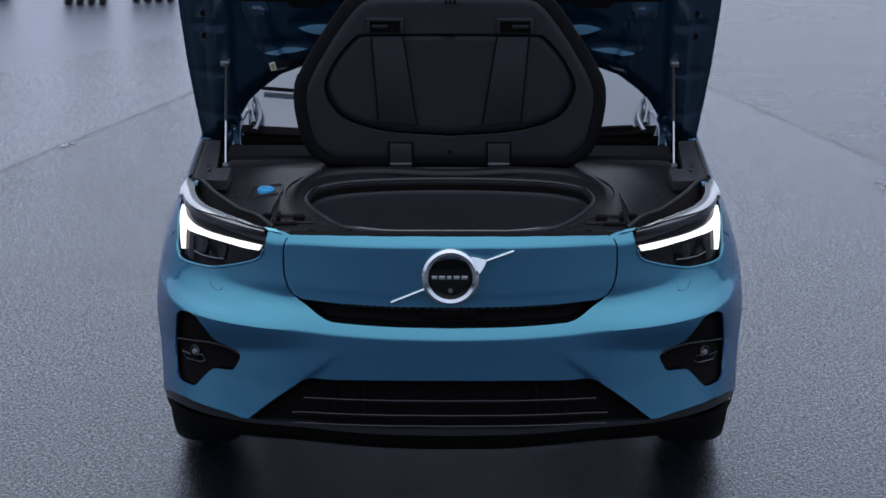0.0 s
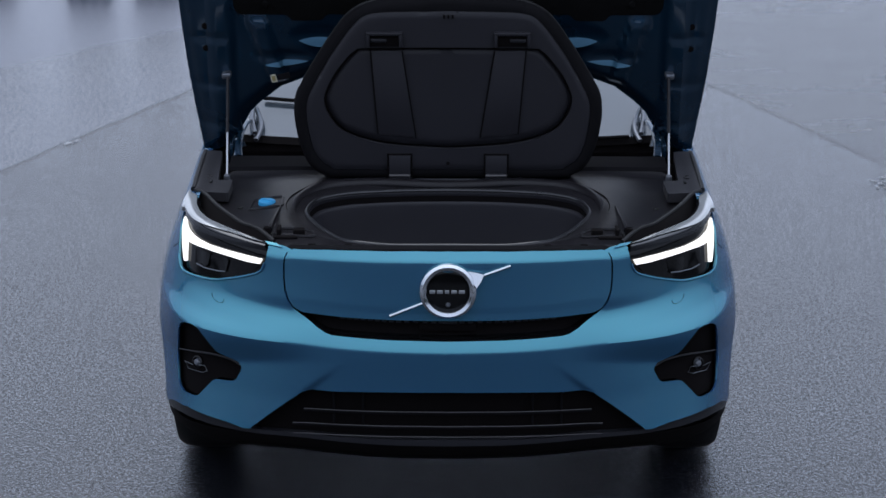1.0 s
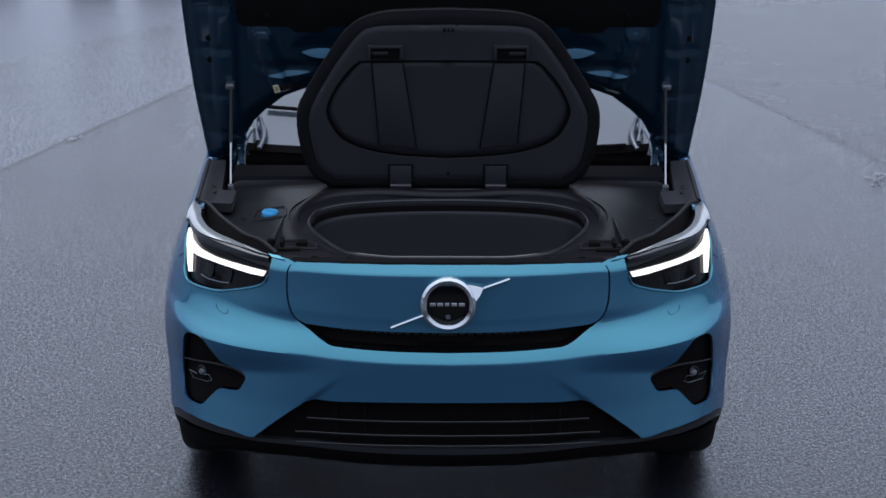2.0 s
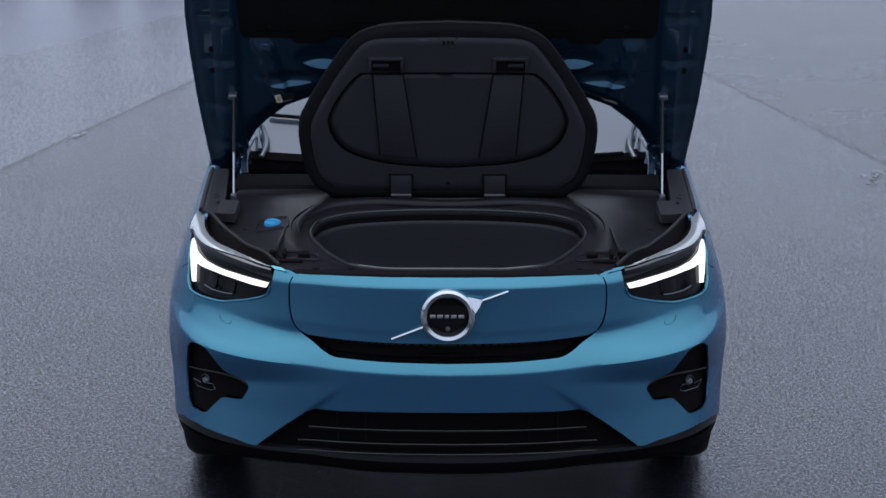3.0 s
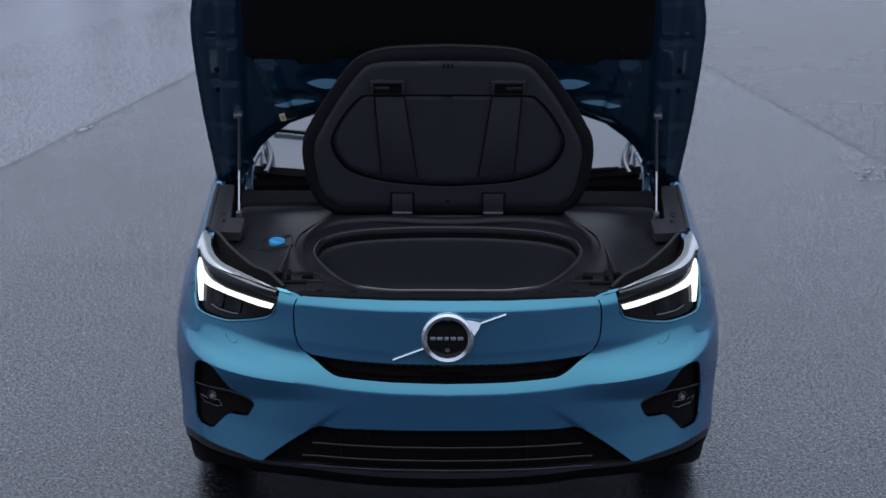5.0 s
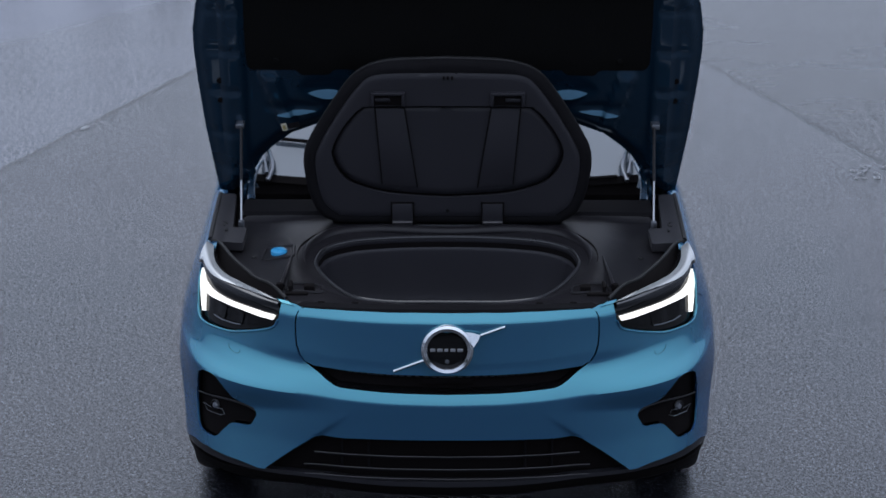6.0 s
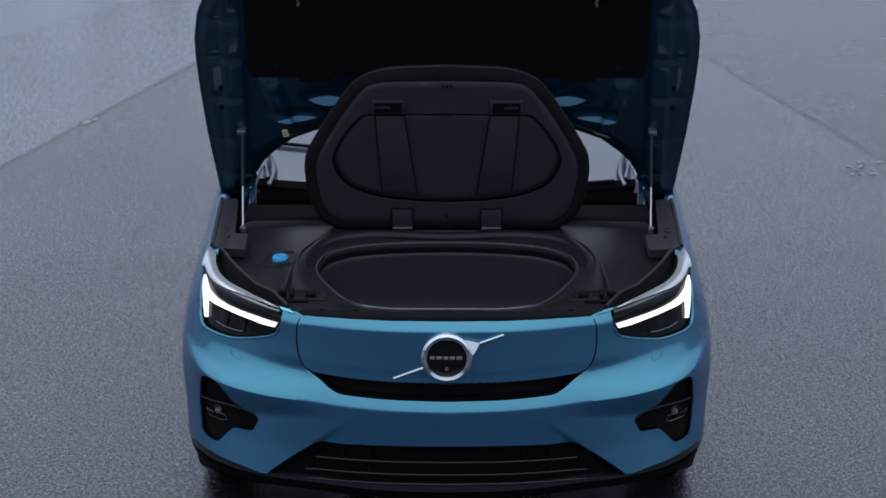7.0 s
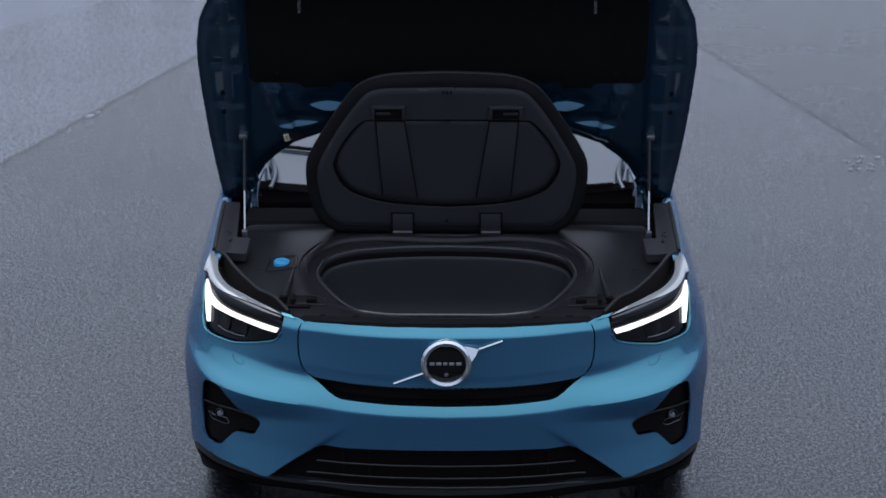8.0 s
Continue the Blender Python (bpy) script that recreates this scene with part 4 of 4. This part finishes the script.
# ---- bonnet, raised ----
HOOD_FOOT = Vector((0, 1.157, .925))
HOOD_UP = Vector((0, -.196, .981)).normalized()
HOOD_OUT = Vector((0, -.981, -.196)).normalized()
HOOD = [(0, .350), (.25, .335), (.37, .312), (.443, .287), (.558, .243), (.625, .190), (.664, .150), (.70, .085), (.755, .030), (.823, -.004), (.842, .13), (.862, .29), (.878, .47), (.886, .60), (.885, .68), (.870, .78), (.834, .865), (.77, .945), (.66, 1.0), (.45, 1.035), (0, 1.055)]
HOOD = sym(HOOD)
LINER = sym([(0, .505), (.19, .508), (.40, .515), (.415, .493), (.515, .493), (.53, .515), (.69, .520), (.712, .56), (.722, .70), (.712, .84), (.66, .93), (.45, .975), (0, .99)])


def hood_at(x, h, d):
    bow = -.035 * (1 - (x / .9) ** 2) + .09 * ease(.70, 1.10, h) * ease(.70, 1.10, h)
    return HOOD_FOOT + HOOD_UP * h + HOOD_OUT * (bow + d) + Vector((x, 0, 0))


def scoop(x, h, cx, ch, rx, rh, tilt):
    a, b = x - cx, h - ch
    c, s = math.cos(tilt), math.sin(tilt)
    q = ((a * c + b * s) / rx) ** 2 + ((b * c - a * s) / rh) ** 2
    return max(0.0, 1 - q) ** 1.1


def hood_inner(x, h):
    ax = abs(x)
    edge = inset_depth(x, h, HOOD, .05)
    d = .022 * ease(.1, .9, edge)
    d += .016 * ease(.80, .775, ax) * ease(.70, .725, ax)
    for r in (.12, .27, .44, .60, .76):
        d -= .005 * ease(.020, .006, abs(h - r)) * ease(.86, .83, ax) * ease(.72, .74, ax)
    d -= .012 * scoop(ax, h, .43, .440, .10, .035, -.03)
    d -= .010 * scoop(ax, h, .545, .362, .11, .028, .06)
    d += .014 * ease(.035, .02, abs(ax - .60 - .3 * (h - .40))) * ease(.25, .3, h) * ease(.52, .48, h)
    return hood_at(x, h, d)


hood = part("bonnet", patch(HOOD, lambda x, h: hood_at(x, h, -.012 - .02 * inset_depth(x, h, HOOD, .06)), (), .04, 0), PAINT, car, "blue painted bonnet, raised and held by gas struts")
part("inner_frame", patch(HOOD, hood_inner, (), .0125, .016), SHADEDPAINT, hood, "blue pressed inner frame of the bonnet")


def pressing(s, cx, ch, rx, rh, deep, tilt):
    """A lens-shaped step in the frame whose face looks up."""
    rows = []
    for a in np.linspace(-1, 1, 25):
        w = max(0.0, 1 - a * a)
        row = []
        for b in np.linspace(1, -1, 9):
            x, h = cx + rx * a, ch + rh * b * w + tilt * rx * a
            p = hood_inner(s * x, h)
            row.append(p + HOOD_OUT * (.001 + deep * (.5 - .5 * b) * w))
        row.append(hood_inner(s * x, h - .004) - HOOD_OUT * .006)
        rows.append(row)
    return strip(rows if s > 0 else rows[::-1])


for s in (-1, 1):
    part("pressing", pressing(s, .424, .4165, .070, .0110, .021, .02), PRESSED, hood, "pressed step with the sky's glint put into its colour")
    part("pressing", pressing(s, .540, .341, .076, .0065, .011, -.03), PRESSED, hood, "pressed step with the sky's glint put into its colour")
part("insulation_mat", patch(rounded(LINER, .012, 3), lambda x, h: hood_at(x, h, .024 + .008 * inset_depth(x, h, LINER, .05)), (), .02, .012), CLOTH, hood, "black felt insulation mat")
for s in (-1, 1):
    for x, h in ((.515, .905), (.60, .56), (.20, .53)):
        part("fastener", lathe([(0, .006), (.009, .005), (.012, 0)], Matrix.Translation(hood_at(s * x, h, .033)) @ pose(0, 0, 0, 100), 12), CLOTH, hood)
    for h in (.40, .48):
        part("drain_hole", lathe([(0, .001), (.010, .001), (.012, -.002)], Matrix.Translation(hood_inner(s * .80, h) + HOOD_OUT * .002) @ pose(0, 0, 0, 100), 12), DARK, hood)
    part("striker", tube([hood_at(s * .515, .862, .03), hood_at(s * .515, .855, .065), hood_at(s * .515, .835, .065), hood_at(s * .515, .828, .03)], .005, 8), SILVER, hood)
tilt = pose(0, 0, 0, 101, 0, 0)
note = part("sticker", box((.019, .029, .002), (0, 0, 0), 0, Matrix.Translation(hood_inner(-.580, .2915) + HOOD_OUT * .006) @ tilt @ pose(0, 0, 0, 0, 0, 14)), PAPER, hood, "small pale warning sticker")
part("print", box((.011, .018, .001), (0, 0, 0), 0, Matrix.Translation(hood_inner(-.580, .2915) + HOOD_OUT * .0075) @ tilt @ pose(0, 0, 0, 0, 0, 14)), AMBER, note)
part("sticker", box((.04, .022, .002), (0, 0, 0), 0, Matrix.Translation(hood_inner(-.546, .298) + HOOD_OUT * .006) @ tilt @ pose(0, 0, 0, 0, 0, 14)), PLASTIC, hood)

for s in (-1, 1):
    top, foot = Vector((s * .728, 1.028, 1.226)), Vector((s * .722, .837, .935))
    mid = top.lerp(foot, .55)
    strut = part("gas_strut", tube([top, mid], .0052, 10), PLASTIC, hood, "slim gas strut with dark cylinder and bright rod")
    part("rod", tube([mid, foot], .0034, 10), SILVER, strut, "bright piston rod")
    part("ball_joint", box((.03, .05, .02), top + Vector((s * .006, .03, .0)), .005), STEEL, strut)
    part("ball_joint", box((.02, .02, .03), foot, .005), STEEL, strut)
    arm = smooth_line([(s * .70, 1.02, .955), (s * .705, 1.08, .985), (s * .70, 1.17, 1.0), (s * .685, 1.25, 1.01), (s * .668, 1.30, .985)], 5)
    hinge = part("bonnet_hinge", tube(arm, .014, 8, False, .5), SHADEDPAINT, car, "blue steel bonnet hinge arm")
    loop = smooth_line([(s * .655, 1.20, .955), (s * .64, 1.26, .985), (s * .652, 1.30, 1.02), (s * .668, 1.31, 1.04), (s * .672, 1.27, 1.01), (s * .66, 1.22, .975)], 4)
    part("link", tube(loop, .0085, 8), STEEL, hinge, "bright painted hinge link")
    part("link", tube([(s * .71, 1.14, 1.06), (s * .70, 1.16, 1.0), (s * .69, 1.13, .955)], .010, 8), SHADEDPAINT, hinge)
    part("bracket", box((.012, .16, .05), (s * .725, 1.12, .965), .004), SHADEDPAINT, hinge)
    part("bolt", lathe([(0, .012), (.008, .012), (.010, 0)], pose(s * .715, 1.09, .985, 0, -90 * s, 0), 6), SILVER, hinge)

# ---- scuttle, screen, cabin ----
cowl = strip([[Vector((x, y + .08 * (x / .7) ** 2 * (y > 1.1), z)) for y, z in ((1.07, .955), (1.085, .90), (1.13, .885), (1.15, .90), (1.16, .925), (1.18, .945))] for x in np.linspace(-.76, .76, 21)])
scuttle = part("scuttle", cowl, DARK, car, "black scuttle trough below the windscreen")


def screen(x, t):
    base = Vector((x, 1.165 + .08 * (x / .70) ** 2, .942))
    head = Vector((x * .80, 2.02 + .12 * (x / .70) ** 2, 1.50))
    return base.lerp(head, t) + Vector((0, -.03, .03)) * math.sin(t * math.pi)


rows = [[screen(x, t) for x in np.linspace(-.73, .73, 25)] for t in np.linspace(0, 1, 9)]
glass = part("windscreen", strip(rows), SCREEN, car, "raked windscreen reflecting the sky")
frit = [[screen(x, t) + Vector((0, -.003, .003)) for x in np.linspace(-.73, .73, 25)] for t in (-.01, .008, .02)]
part("frit", strip(frit), DARK, glass, "black printed edge along the foot of the screen")
part("wiper", tube([screen(x, .145 - .02 * x) + Vector((0, -.01, .016)) for x in np.linspace(-.66, .10, 15)], .009, 6, False, .7), DARK, glass, "black wiper blade")
part("wiper", tube([screen(x, .015) + Vector((0, -.01, .010)) for x in np.linspace(.02, .62, 13)], .008, 6, False, .7), DARK, glass, "black wiper blade")


def roof_line(y):
    return between(y, [1.95, 2.4, 2.9, 3.4, 3.9, 4.25], [1.49, 1.57, 1.585, 1.53, 1.33, 1.12])


rows = []
for y in (2.0, 2.2, 2.5, 2.9, 3.3, 3.6):
    w = .60 - .05 * ease(2.6, 3.8, y)
    rows.append([Vector((x, y + .12 * (x / .6) ** 2 * (y < 2.1), roof_line(y) - .05 * (x / w) ** 4)) for x in np.linspace(-w, w, 13)])
part("roof", strip([r for r in rows]), PAINT, car, "painted roof")
rows = [[Vector((x, y, roof_line(y) - .04 * (x / .62) ** 4)) for x in np.linspace(-w, w, 9)] for y, w in ((3.6, .56), (3.9, .60), (4.2, .66))]
part("rear_window", strip(rows), SCREEN, car)
rows = [[Vector((x, y, .965 + .155 * ease(4.33, 4.2, y))) for x in np.linspace(-.70 + .25 * ease(4.25, 4.33, y), .70 - .25 * ease(4.25, 4.33, y), 7)] for y in (4.2, 4.25, 4.30, 4.33)]
part("tailgate_top", strip(rows), PAINT, car)
for s in (-1, 1):
    rows = []
    for t in np.linspace(0, 1, 5):
        rows.append([Vector((s * (.815 - (.815 - (.60 - .05 * ease(2.6, 3.8, y))) * t), y, .962 + (roof_line(y) - .05 - .962) * t)) for y in (2.05, 2.3, 2.6, 2.9, 3.2, 3.6)])
    side = strip(rows if s > 0 else [r[::-1] for r in rows])
    part("side_window", side, SCREEN, car)
    fore = strip([[Vector((s * .815, y0, .962)) for y0 in (1.30, 1.7, 2.05)], [Vector((s * (.76 - .06 * k), y1, .975 + z)) for k, y1, z in ((0, 1.47, .0), (.5, 1.75, .26), (1.6, 2.05, .45))]])
    part("front_pillar", fore, PAINT, car)
    aft = strip([[Vector((s * .815, y0, .962)) for y0 in (3.6, 3.9, 4.2)], [Vector((s * x, y1, z)) for x, y1, z in ((.555, 3.6, 1.42), (.60, 3.9, 1.30), (.66, 4.2, 1.10))]])
    part("rear_pillar", aft, PAINT, car)
    ledge = strip([[Vector((s * x, y, .963)) for x in (.80, .835)] for y in (1.28, 1.6, 2.4, 3.2, 4.1)])
    part("waist_ledge", ledge, PLASTIC, car)

# ---- far edge of the yard ----
def barrier(x, y, w, n):
    b = empty("rubber_barrier", "black rubber barrier block with small feet on the asphalt", "barrier")
    tagged(b, group="barriers at the edge of the yard")
    part("block", box((w, .12, .12), (0, 0, .10), .02), RUBBER, b)
    for k in range(n):
        part("foot", box((w / n * .62, .12, .06), (-w / 2 + (k + .5) * w / n, 0, .03), .012), RUBBER, b)
    b.matrix_world = pose(x, y, 0)
    return b


barrier(-2.127, 7.23, .27, 4)
barrier(-1.737, 7.31, .27, 4)
barrier(-2.72, 7.38, .26, 3)


# worn pale marks on the asphalt, and a wet patch's glint painted alike
MARK = textured(material("worn_and_glint_marking", (0.25, 0.26, 0.28), 0.5), 30, 0.5, 0.1, 0.3, 200, 0.002)
random.seed(4)
spots = [(2.04 + random.uniform(-.13, .13), 3.68 + random.uniform(-.09, .09), random.uniform(.012, .040), random.uniform(.005, .012), random.uniform(-40, 20)) for _ in range(16)]
# the glint of the wet patch, painted as two pale spots
spots += [(-1.804, 4.256, .055, .020, 45), (-1.77, 4.30, .03, .012, 50)]
for x, y, length, width, turn in spots:
    outline = []
    for k in range(16):
        q = 2 * math.pi * k / 16
        r = .75 + .5 * random.random()
        outline.append((length * .5 * r * math.cos(q), width * .5 * r * math.sin(q)))
    bm = patch(outline, lambda u, v: Vector((u, v, 0)), (), .02, .0015, (0, 0, -1))
    bm.transform(pose(x, y, .0035, 0, 0, turn))
    part("worn_and_glint_mark", bm, MARK, ground)
